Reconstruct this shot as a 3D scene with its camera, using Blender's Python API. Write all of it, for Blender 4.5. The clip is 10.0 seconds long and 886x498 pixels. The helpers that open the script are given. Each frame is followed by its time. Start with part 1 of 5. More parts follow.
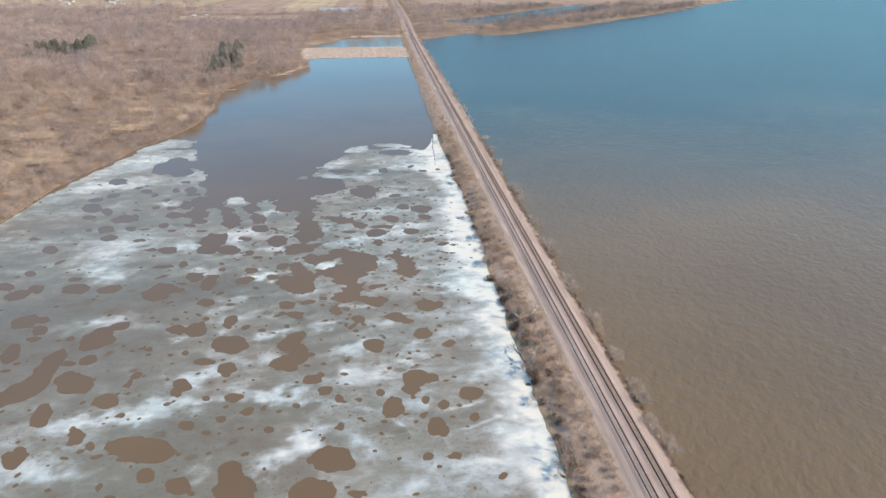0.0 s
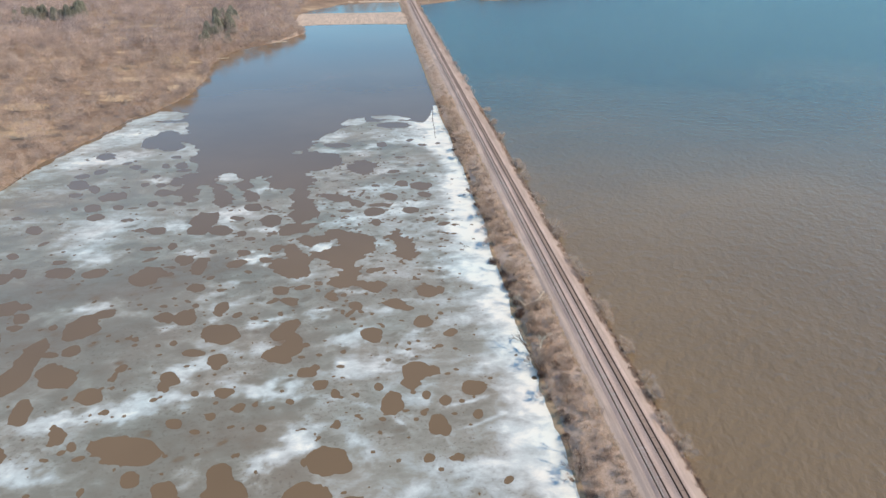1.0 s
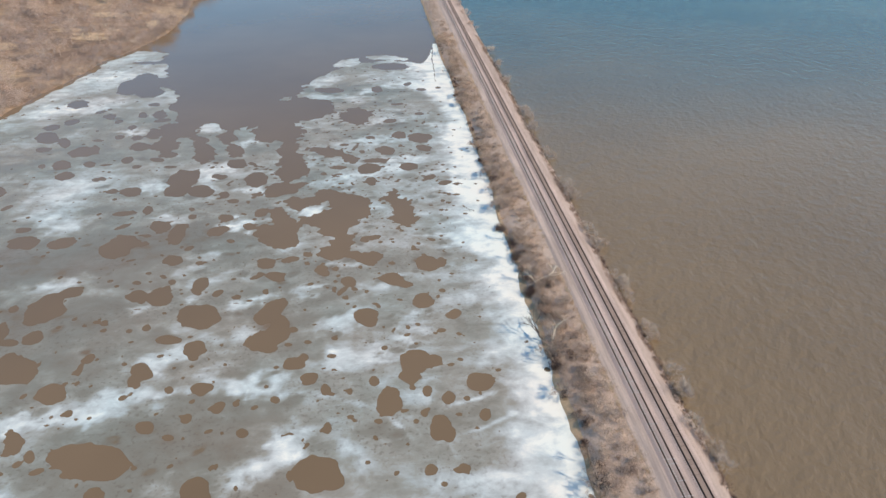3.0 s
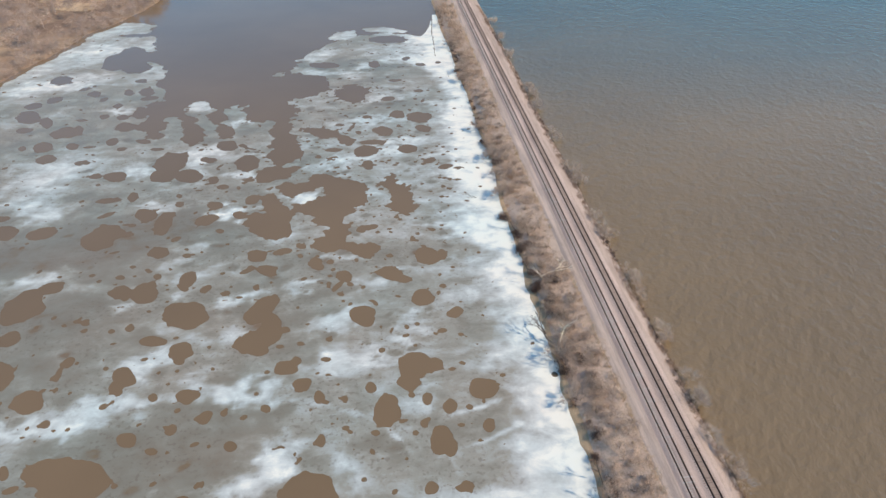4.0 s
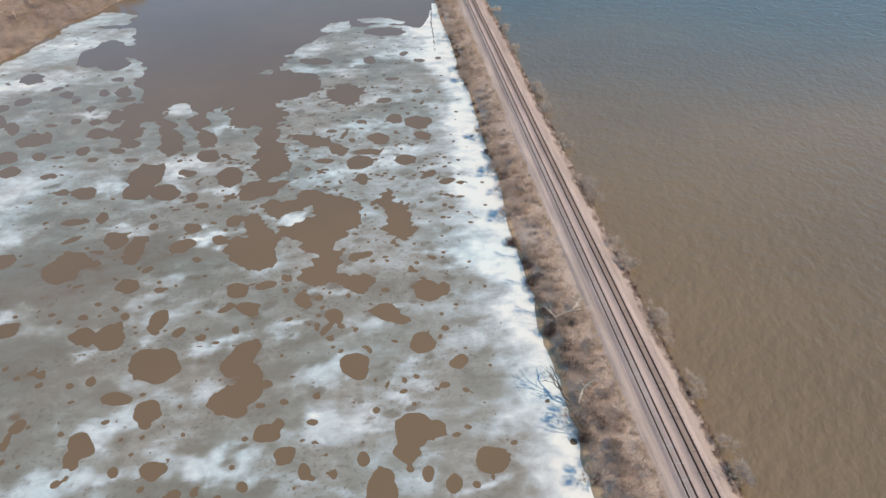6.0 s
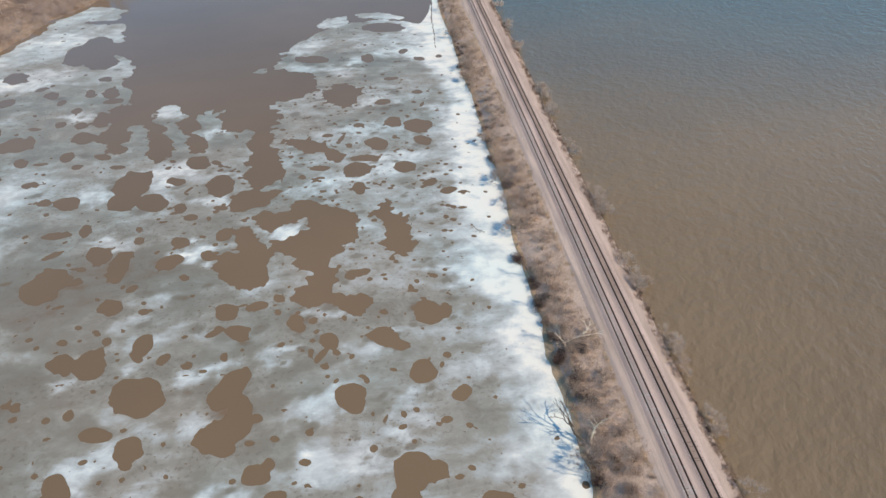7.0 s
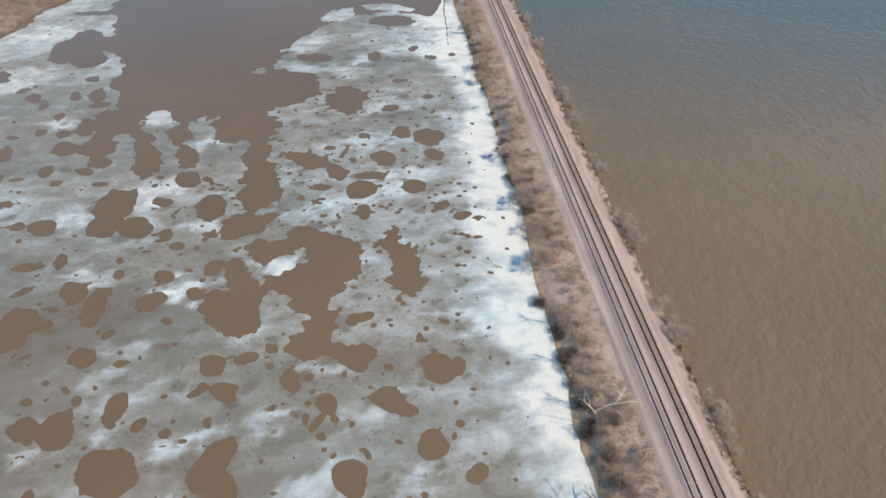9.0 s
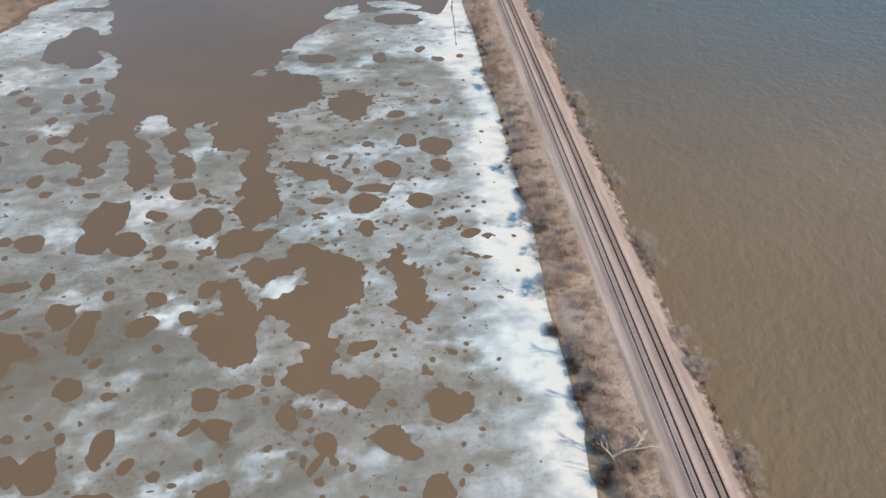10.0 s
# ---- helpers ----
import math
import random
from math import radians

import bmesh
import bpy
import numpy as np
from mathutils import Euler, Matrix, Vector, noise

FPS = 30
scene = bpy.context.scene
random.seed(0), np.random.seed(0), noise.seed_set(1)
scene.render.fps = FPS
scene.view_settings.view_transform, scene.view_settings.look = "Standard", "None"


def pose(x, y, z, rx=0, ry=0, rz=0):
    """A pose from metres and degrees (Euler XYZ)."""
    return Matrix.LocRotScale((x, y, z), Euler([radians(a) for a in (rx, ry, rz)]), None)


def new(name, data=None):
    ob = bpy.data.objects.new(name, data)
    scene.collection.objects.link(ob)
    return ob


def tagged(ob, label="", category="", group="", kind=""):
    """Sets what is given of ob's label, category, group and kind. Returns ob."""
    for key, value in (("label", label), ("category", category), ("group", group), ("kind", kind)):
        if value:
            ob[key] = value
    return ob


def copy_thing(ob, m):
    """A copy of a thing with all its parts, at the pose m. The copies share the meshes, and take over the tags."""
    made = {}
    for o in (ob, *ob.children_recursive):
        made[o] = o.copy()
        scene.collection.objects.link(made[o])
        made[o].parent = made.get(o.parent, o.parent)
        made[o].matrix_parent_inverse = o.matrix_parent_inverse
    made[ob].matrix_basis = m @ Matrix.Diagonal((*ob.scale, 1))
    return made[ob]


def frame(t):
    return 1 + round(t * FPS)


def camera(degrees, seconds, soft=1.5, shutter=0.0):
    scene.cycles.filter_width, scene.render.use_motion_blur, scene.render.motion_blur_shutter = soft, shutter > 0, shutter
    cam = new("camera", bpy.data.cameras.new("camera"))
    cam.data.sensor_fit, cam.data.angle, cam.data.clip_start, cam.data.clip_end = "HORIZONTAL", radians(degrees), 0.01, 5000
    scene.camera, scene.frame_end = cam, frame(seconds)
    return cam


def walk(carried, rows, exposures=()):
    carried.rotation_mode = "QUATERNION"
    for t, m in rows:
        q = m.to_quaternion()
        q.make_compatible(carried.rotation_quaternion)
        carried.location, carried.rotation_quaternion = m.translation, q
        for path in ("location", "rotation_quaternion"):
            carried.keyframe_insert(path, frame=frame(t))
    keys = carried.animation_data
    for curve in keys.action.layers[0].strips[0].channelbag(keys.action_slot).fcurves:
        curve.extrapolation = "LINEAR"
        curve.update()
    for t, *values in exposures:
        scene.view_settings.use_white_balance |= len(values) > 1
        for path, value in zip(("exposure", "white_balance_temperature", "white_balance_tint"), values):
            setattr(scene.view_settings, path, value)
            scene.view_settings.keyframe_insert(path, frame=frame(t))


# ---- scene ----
cam = camera(67.7, 10.0)
METRES, EYE, TILT, LEAN, TURN = 125.74, 112.0, 0.0, 0.0, -5.6
ROWS = [
    (0.0, 0.0, 0.0, 0.0, -0.01, -23.32, 0.03),
    (0.5, -0.0022, 0.0487, -0.0003, -0.03, -24.65, 0.04),
    (1.0, -0.0043, 0.0999, -0.001, -0.07, -26.06, 0.06),
    (1.5, -0.0056, 0.1484, -0.0017, -0.09, -27.42, 0.08),
    (2.0, -0.0069, 0.1987, -0.0025, -0.12, -28.85, 0.08),
    (2.5, -0.0081, 0.2469, -0.0026, -0.14, -30.22, 0.12),
    (4.0, -0.0117, 0.3982, -0.0049, -0.21, -34.46, 0.16),
    (4.5, -0.0126, 0.4483, -0.0038, -0.22, -34.94, 0.13),
    (5.0, -0.0144, 0.4988, -0.0042, -0.26, -35.25, 0.13),
    (5.5, -0.0159, 0.5474, -0.0037, -0.29, -35.75, 0.13),
    (7.0, -0.0207, 0.6989, -0.0034, -0.32, -37.23, 0.12),
    (7.5, -0.022, 0.7475, -0.0027, -0.33, -37.73, 0.14),
    (8.0, -0.0243, 0.7988, -0.002, -0.27, -38.23, 0.12),
    (8.5, -0.0266, 0.8482, -0.0016, 0.11, -38.71, 0.1),
    (9.0, -0.0293, 0.8994, -0.0009, 0.62, -39.2, 0.11),
    (9.5, -0.0331, 0.9481, -0.0003, 0.95, -39.64, 0.08),
    (10.0, -0.0358, 0.9992, 0.0011, 1.18, -40.15, 0.1),
]
walk(cam, [(t, pose(0, 0, EYE, TILT, LEAN, TURN) @ pose(METRES * x, METRES * y, METRES * z, 90 + pitch, roll, yaw)) for t, x, y, z, yaw, pitch, roll in ROWS],
     [(0.0, 0.04), (5.0, -0.03), (10.0, -0.08)])

# ---- world, sun ----
SUN_ELEV, SHADOW_DIR = 40.0, (-0.86, 0.51)
sun_from = Vector((-SHADOW_DIR[0], -SHADOW_DIR[1], 0)).normalized()
world = bpy.data.worlds.new("sky")
scene.world = world
world.use_nodes = True
wn = world.node_tree.nodes
sky = wn.new("ShaderNodeTexSky")
sky.sky_type, sky.sun_disc = "NISHITA", False
sky.sun_elevation = radians(SUN_ELEV)
sky.sun_rotation = math.atan2(sun_from.x, sun_from.y)
sky.air_density, sky.dust_density, sky.ozone_density = 0.8, 0.0, 4.0
deep = wn.new("ShaderNodeMix")
deep.data_type, deep.blend_type = "RGBA", "MULTIPLY"
deep.inputs[0].default_value, deep.inputs[7].default_value = 1.0, (0.66, 1.04, 1.02, 1)
world.node_tree.links.new(sky.outputs[0], deep.inputs[6])
world.node_tree.links.new(deep.outputs[2], wn["Background"].inputs[0])
wn["Background"].inputs[1].default_value = 0.165
sun = new("sun", bpy.data.lights.new("sun", "SUN"))
sun.data.energy, sun.data.angle, sun.data.color = 4.15, radians(0.55), (1.0, 0.828, 0.62)
ray = Vector((-sun_from.x * math.cos(radians(SUN_ELEV)), -sun_from.y * math.cos(radians(SUN_ELEV)), -math.sin(radians(SUN_ELEV))))
sun.matrix_world = Matrix.Translation((80, -60, 200)) @ ray.to_track_quat("-Z", "Y").to_matrix().to_4x4()


# ---- materials ----
class Mat:
    """A small builder for a procedural Principled material."""

    def __init__(self, name, rough=0.9, spec=0.3):
        self.m = bpy.data.materials.new(name)
        self.m.use_nodes = True
        self.t = self.m.node_tree
        self.b = self.t.nodes["Principled BSDF"]
        self.b.inputs["Roughness"].default_value = rough
        self.b.inputs["Specular IOR Level"].default_value = spec
        self.geo = self.t.nodes.new("ShaderNodeNewGeometry")

    def link(self, a, b):
        self.t.links.new(a, b)

    def noise(self, scale, detail=4, rough=0.6, stretch=(1, 1, 1), kind="fac", turn=0.0, warp=0.0, along=False):
        mp = self.t.nodes.new("ShaderNodeMapping")
        if along:
            mp.vector_type = "TEXTURE"
        mp.inputs["Scale"].default_value = stretch
        mp.inputs["Rotation"].default_value = (0, 0, turn)
        self.link(self.geo.outputs["Position"], mp.inputs["Vector"])
        n = self.t.nodes.new("ShaderNodeTexNoise")
        n.inputs["Scale"].default_value, n.inputs["Detail"].default_value = scale, detail
        n.inputs["Roughness"].default_value, n.inputs["Distortion"].default_value = rough, warp
        self.link(mp.outputs[0], n.inputs["Vector"])
        return n.outputs[0]

    def ramp(self, fac, *stops):
        r = self.t.nodes.new("ShaderNodeValToRGB")
        e = r.color_ramp.elements
        while len(e) < len(stops):
            e.new(0.5)
        for el, (p, c) in zip(e, stops):
            el.position = p
            el.color = (*c, 1) if len(c) == 3 else c
        self.link(fac, r.inputs[0])
        return r.outputs[0]

    def mix(self, fac, a, b, mode="MIX"):
        x = self.t.nodes.new("ShaderNodeMix")
        x.data_type, x.blend_type = "RGBA", mode
        for sock, v in ((x.inputs[0], fac), (x.inputs[6], a), (x.inputs[7], b)):
            if hasattr(v, "is_output"):
                self.link(v, sock)
            elif isinstance(v, tuple):
                sock.default_value = (*v, 1)
            else:
                sock.default_value = v
        return x.outputs[2]

    def math(self, op, a, b=0.0, c=0.0):
        x = self.t.nodes.new("ShaderNodeMath")
        x.operation = op
        for sock, v in zip(x.inputs, (a, b, c)):
            if hasattr(v, "is_output"):
                self.link(v, sock)
            else:
                sock.default_value = v
        return x.outputs[0]

    def attr(self, name):
        a = self.t.nodes.new("ShaderNodeAttribute")
        a.attribute_name = name
        return a.outputs["Fac"]

    def island(self):
        return self.geo.outputs["Random Per Island"]

    def thing(self):
        return self.t.nodes.new("ShaderNodeObjectInfo").outputs["Random"]

    def colour(self, c):
        if hasattr(c, "is_output"):
            self.link(c, self.b.inputs["Base Color"])
        else:
            self.b.inputs["Base Color"].default_value = (*c, 1)

    def bump(self, h, strength=0.5, dist=0.1):
        bp = self.t.nodes.new("ShaderNodeBump")
        bp.inputs["Strength"].default_value, bp.inputs["Distance"].default_value = strength, dist
        self.link(h, bp.inputs["Height"])
        self.link(bp.outputs[0], self.b.inputs["Normal"])


def plain(name, c, rough=0.8, spread=0.25, scale=3.0, per="thing", spec=0.3):
    """A colour with a grain and a change from thing to thing or piece to piece."""
    m = Mat(name, rough, spec)
    dark, light = tuple(v * (1 - spread) for v in c), tuple(min(1, v * (1 + spread)) for v in c)
    k = m.thing() if per == "thing" else m.island()
    a = m.ramp(k, (0, dark), (1, light))
    g = m.ramp(m.noise(scale, 5), (0.3, (0.75,) * 3), (0.7, (1.2,) * 3))
    m.colour(m.mix(1.0, a, g, "MULTIPLY"))
    return m.m


def mat_ice():
    m = Mat("lake_ice", 0.5, 0.35)
    s = m.attr("snow")
    fine = m.noise(1.3, 6, 0.7)
    cloud = m.noise(0.15, 7, 0.62, (1, 1.2, 1), turn=0.28, warp=0.5)
    streak = m.noise(0.07, 6, 0.62, (1, 2.6, 1), turn=0.28)
    k = m.math("ADD", s, m.math("MULTIPLY", m.math("SUBTRACT", fine, 0.5), 0.13))
    k = m.math("ADD", k, m.math("MULTIPLY", m.math("SUBTRACT", cloud, 0.5), 0.95))
    k = m.math("ADD", k, m.math("MULTIPLY", m.math("SUBTRACT", streak, 0.5), 0.65))
    c = m.ramp(m.math("MULTIPLY_ADD", k, 0.72, 0.28), (0.08, (0.215, 0.158, 0.105)), (0.22, (0.236, 0.210, 0.174)), (0.40, (0.270, 0.254, 0.218)), (0.53, (0.345, 0.336, 0.303)), (0.66, (0.455, 0.482, 0.488)), (0.82, (0.66, 0.71, 0.725)), (0.96, (0.91, 0.92, 0.875)))
    tint = m.ramp(m.noise(0.025, 4, 0.6), (0.35, (1.05, 0.985, 0.93)), (0.65, (0.95, 1.0, 0.98)))
    c = m.mix(1.0, c, tint, "MULTIPLY")
    # rotten pits: small thin brown spots, gathered in patches
    pits = m.math("MULTIPLY", m.ramp(m.noise(0.95, 2, 0.5), (0.57, (0, 0, 0)), (0.64, (1, 1, 1))), m.ramp(m.noise(0.045, 3, 0.6), (0.38, (0, 0, 0)), (0.56, (0.8,) * 3)))
    pits = m.math("MULTIPLY", pits, m.ramp(k, (0.42, (1, 1, 1)), (0.66, (0.08,) * 3)))
    c = m.mix(pits, c, m.mix(0.6, c, (0.17, 0.135, 0.105)))
    m.colour(c)
    r = m.ramp(k, (0.1, (0.30,) * 3), (0.6, (0.75,) * 3))
    m.link(r, m.b.inputs["Roughness"])
    m.bump(m.noise(1.6, 6, 0.7), 0.25, 0.08)
    return m.m


def mat_water(name, base, ripple, strength, rough, ior, far_sky=None):
    m = Mat(name, rough, 0.5)
    m.b.inputs["IOR"].default_value = ior
    big = m.ramp(m.noise(0.008, 4, 0.6), (0.35, tuple(v * 0.9 for v in base)), (0.65, tuple(v * 1.1 for v in base)))
    if far_sky:
        # sky reflection painted in: the brown base turns blue-grey with distance
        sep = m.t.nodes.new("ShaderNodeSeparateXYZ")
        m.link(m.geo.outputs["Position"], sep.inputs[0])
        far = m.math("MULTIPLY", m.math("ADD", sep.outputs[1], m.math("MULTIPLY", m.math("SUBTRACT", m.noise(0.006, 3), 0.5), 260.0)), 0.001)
        sky_fade = m.ramp(far, (0.15, base), (0.25, tuple(v * 1.12 for v in base)), (0.40, tuple(0.5 * v + 0.55 * w for v, w in zip(base, far_sky))), (0.58, far_sky))
        big = m.mix(1.0, sky_fade, m.ramp(m.noise(0.008, 4, 0.6), (0.35, (0.93,) * 3), (0.65, (1.07,) * 3)), "MULTIPLY")
    m.colour(big)
    if strength:
        a = m.noise(ripple, 3, 0.55, (0.9, 1.2, 1), turn=-0.55, warp=0.2, along=True)
        b = m.noise(ripple * 0.45, 2, 0.5, (0.9, 1.2, 1), turn=-0.3, warp=0.2, along=True)
        m.bump(m.math("ADD", a, m.math("MULTIPLY", b, 1.2)), strength, 0.6)
    return m.m


def mat_ground():
    m = Mat("dry_winter_ground", 0.95, 0.15)
    a = m.ramp(m.noise(0.02, 6, 0.65), (0.34, (0.27, 0.192, 0.148)), (0.52, (0.385, 0.272, 0.195)), (0.66, (0.57, 0.42, 0.285)))
    g = m.ramp(m.noise(0.35, 8, 0.75), (0.3, (0.6,) * 3), (0.7, (1.25,) * 3))
    m.colour(m.mix(1.0, a, g, "MULTIPLY"))
    m.bump(m.noise(0.5, 6, 0.7), 0.8, 0.6)
    return m.m


def mat_bank():
    m = Mat("bank_dead_grass", 0.95, 0.15)
    a = m.ramp(m.noise(0.16, 6, 0.65), (0.3, (0.46, 0.342, 0.262)), (0.5, (0.58, 0.446, 0.36)), (0.7, (0.67, 0.525, 0.425)))
    g = m.ramp(m.noise(2.2, 8, 0.75), (0.3, (0.6,) * 3), (0.7, (1.25,) * 3))
    m.colour(m.mix(1.0, a, g, "MULTIPLY"))
    m.bump(m.noise(2.5, 6, 0.75), 0.45, 0.2)
    return m.m


def mat_gravel(name, base, scale=9.0, streaks=False, rails=()):
    m = Mat(name, 0.95, 0.2)
    a = m.ramp(m.noise(0.3, 5, 0.6, (1, 0.15, 1)), (0.3, tuple(v * 0.72 for v in base)), (0.7, tuple(v * 1.12 for v in base)))
    if streaks:
        w = m.ramp(m.noise(1.1, 3, 0.5, (1, 0.02, 1)), (0.38, (0.80, 0.80, 0.82)), (0.6, (1.08, 1.06, 1.03)))
        a = m.mix(1.0, a, w, "MULTIPLY")
    g = m.ramp(m.noise(scale, 6, 0.8), (0.3, (0.68,) * 3), (0.7, (1.25,) * 3))
    c = m.mix(1.0, a, g, "MULTIPLY")
    if rails:
        # stones browned by rust and grease close to the rails
        x = m.t.nodes.new("ShaderNodeSeparateXYZ")
        m.link(m.geo.outputs["Position"], x.inputs[0])
        # the older track lies in fouled brown stones
        off = m.math("ADD", m.math("ABSOLUTE", m.math("SUBTRACT", x.outputs[0], 62.13)), m.math("MULTIPLY", m.math("SUBTRACT", m.noise(1.2, 4), 0.5), 0.7))
        c = m.mix(m.ramp(off, (0.55, (0.6,) * 3), (1.15, (0, 0, 0))), c, (0.27, 0.195, 0.15))
        near = None
        for r in rails:
            d = m.math("ABSOLUTE", m.math("SUBTRACT", x.outputs[0], r))
            near = d if near is None else m.math("MINIMUM", near, d)
        near = m.math("ADD", near, m.math("MULTIPLY", m.math("SUBTRACT", m.noise(4.0, 3), 0.5), 0.12))
        c = m.mix(m.ramp(near, (0.13, (0.9,) * 3), (0.31, (0, 0, 0))), c, (0.10, 0.064, 0.047))
    m.colour(c)
    m.bump(m.noise(scale, 5, 0.8), 0.8, 0.06)
    return m.m


def mat_field(name, a, b, turn):
    m = Mat(name, 0.95, 0.1)
    rows = m.noise(0.06, 3, 0.5, (1, 0.02, 1), turn=turn)
    c = m.ramp(rows, (0.35, a), (0.65, b))
    g = m.ramp(m.noise(0.012, 5, 0.6), (0.3, (0.8,) * 3), (0.7, (1.15,) * 3))
    m.colour(m.mix(1.0, c, g, "MULTIPLY"))
    return m.m


def mat_twigs(name, a, b, plants=False):
    m = Mat(name, 0.9, 0.1)
    c = m.ramp(m.island(), (0.0, a), (1.0, b))
    big = m.ramp(m.noise(0.012, 3), (0.35, (0.82, 0.82, 0.84)), (0.65, (1.15, 1.1, 1.04)))
    c = m.mix(1.0, c, big, "MULTIPLY")
    if plants:
        # each plant of a wood has its own tone
        c = m.mix(1.0, c, m.ramp(m.attr("tone"), (0.0, (0.66, 0.67, 0.70)), (0.5, (0.95, 0.95, 0.96)), (1.0, (1.28, 1.24, 1.18))), "MULTIPLY")
    m.colour(c)
    return m.m


ICE = mat_ice()
LAKE_CALM = mat_water("silty_calm_water", (0.224, 0.152, 0.089), 0.5, 0.03, 0.10, 1.48)
# the last colour is the sky's reflection painted into the far water
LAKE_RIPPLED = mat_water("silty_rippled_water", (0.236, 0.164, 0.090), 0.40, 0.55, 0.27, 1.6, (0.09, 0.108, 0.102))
GROUND = mat_ground()
BANK = mat_bank()
SAND = mat_gravel("pale_shore_sand", (0.68, 0.535, 0.43), 3.0)
BALLAST = mat_gravel("pink_grey_ballast", (0.575, 0.445, 0.39), 11.0, False, (57.25, 58.75, 61.38, 62.88))
ROAD = mat_gravel("grey_gravel_track", (0.57, 0.465, 0.41), 8.0, True)
STONY = mat_gravel("stony_brown_slope", (0.50, 0.388, 0.335), 4.0)
RUST = plain("rusted_rail_steel", (0.05, 0.030, 0.022), 0.55, 0.2, 6.0)
TIE_WOOD = plain("weathered_oak_sleeper", (0.27, 0.20, 0.165), 0.9, 0.3, 5.0)
TIE_CONCRETE = plain("pale_concrete_sleeper", (0.50, 0.46, 0.43), 0.85, 0.15, 6.0)
TWIG_GREY = mat_twigs("grey_brown_twigs", (0.40, 0.315, 0.275), (0.57, 0.455, 0.40), True)
# distance haze put into the colour: greyer twigs for the far trees
TWIG_HAZE = mat_twigs("haze_tinted_twigs", (0.39, 0.315, 0.295), (0.57, 0.468, 0.44), True)
TWIG_SPIT = mat_twigs("dark_grey_far_twigs", (0.22, 0.195, 0.18), (0.38, 0.335, 0.305), True)
TWIG_DARK = mat_twigs("dark_bare_twigs", (0.17, 0.122, 0.098), (0.56, 0.43, 0.345))
TWIG_TAN = mat_twigs("tan_brush", (0.39, 0.302, 0.25), (0.64, 0.505, 0.42))
VERGE_STRAW = mat_twigs("pale_straw", (0.55, 0.43, 0.30), (0.82, 0.68, 0.50))
STRAW = mat_twigs("dry_straw_grass", (0.42, 0.32, 0.23), (0.68, 0.54, 0.40))
SHRUB_DARK = mat_twigs("purple_brown_twigs", (0.075, 0.050, 0.047), (0.25, 0.172, 0.148))
TWIG_RUSSET = mat_twigs("russet_brush", (0.42, 0.29, 0.215), (0.70, 0.52, 0.40))
BANK_BRUSH = mat_twigs("mottled_bank_brush", (0.36, 0.272, 0.215), (0.78, 0.615, 0.49), True)
BRUSH = mat_twigs("grey_brown_brush", (0.36, 0.272, 0.215), (0.72, 0.57, 0.455))
BEACH = mat_gravel("damp_tan_sand", (0.60, 0.435, 0.28), 3.0)
SAPLING = mat_twigs("dull_sapling_twigs", (0.50, 0.41, 0.34), (0.72, 0.60, 0.505))
BARK = plain("grey_bark", (0.17, 0.13, 0.105), 0.9, 0.3, 2.0)
PALE_WOOD = plain("bleached_dead_wood", (0.84, 0.73, 0.58), 0.85, 0.1, 4.0)
NEEDLES = mat_twigs("dark_green_needles", (0.15, 0.155, 0.125), (0.29, 0.285, 0.23))
ROCK = plain("shore_rock", (0.17, 0.135, 0.11), 0.9, 0.35, 3.0)
WHITE_PAINT = plain("white_paint", (0.80, 0.79, 0.77), 0.6, 0.06, 1.0)
ROOF = plain("dark_shingle_roof", (0.16, 0.145, 0.14), 0.9, 0.4, 1.0)
GLASS = plain("dark_window_glass", (0.03, 0.035, 0.04), 0.1, 0.1, 1.0, spec=0.6)
FIELD_BROWN = mat_field("ploughed_field", (0.47, 0.335, 0.265), (0.56, 0.41, 0.33), 0.05)
FIELD_TAN = mat_field("stubble_field", (0.52, 0.395, 0.275), (0.66, 0.52, 0.37), 0.3)
MEADOW = mat_gravel("dry_orange_grass", (0.60, 0.44, 0.295), 2.0)
POND_ICE = plain("pale_pond_ice", (0.62, 0.70, 0.78), 0.5, 0.1, 0.05)


# ---- mesh helpers ----
def link_mesh(name, verts, faces, mat, parent=None, label="", smooth=False):
    me = bpy.data.meshes.new(name)
    me.from_pydata([tuple(v) for v in verts], [], [tuple(f) for f in faces])
    me.materials.append(mat)
    if smooth:
        me.polygons.foreach_set("use_smooth", [True] * len(me.polygons))
    ob = new(name, me)
    if parent is not None:
        ob.parent = parent
    if label:
        ob["label"] = label
    return ob


def fast_mesh(name, verts, loops, sizes, mat):
    """A mesh from flat numpy arrays of corners and polygon sizes."""
    me = bpy.data.meshes.new(name)
    me.vertices.add(len(verts))
    me.vertices.foreach_set("co", np.ascontiguousarray(verts, np.float32).ravel())
    me.loops.add(len(loops))
    me.loops.foreach_set("vertex_index", np.ascontiguousarray(loops, np.int32))
    me.polygons.add(len(sizes))
    starts = np.concatenate(([0], np.cumsum(sizes)[:-1])).astype(np.int32)
    me.polygons.foreach_set("loop_start", starts)
    me.update(calc_edges=True)
    me.polygons.foreach_set("use_smooth", np.zeros(len(sizes), bool))
    me.materials.append(mat)
    return me


def part(name, bm, mat, parent=None, label=""):
    me = bpy.data.meshes.new(name)
    bm.to_mesh(me)
    bm.free()
    me.materials.append(mat)
    ob = new(name, me)
    if parent is not None:
        ob.parent = parent
    if label:
        ob["label"] = label
    return ob


def add_box(bm, size, at=(0, 0, 0), turn=0.0):
    bmesh.ops.create_cube(bm, size=1, matrix=pose(*at, 0, 0, turn) @ Matrix.Diagonal((*size, 1)))
    return bm


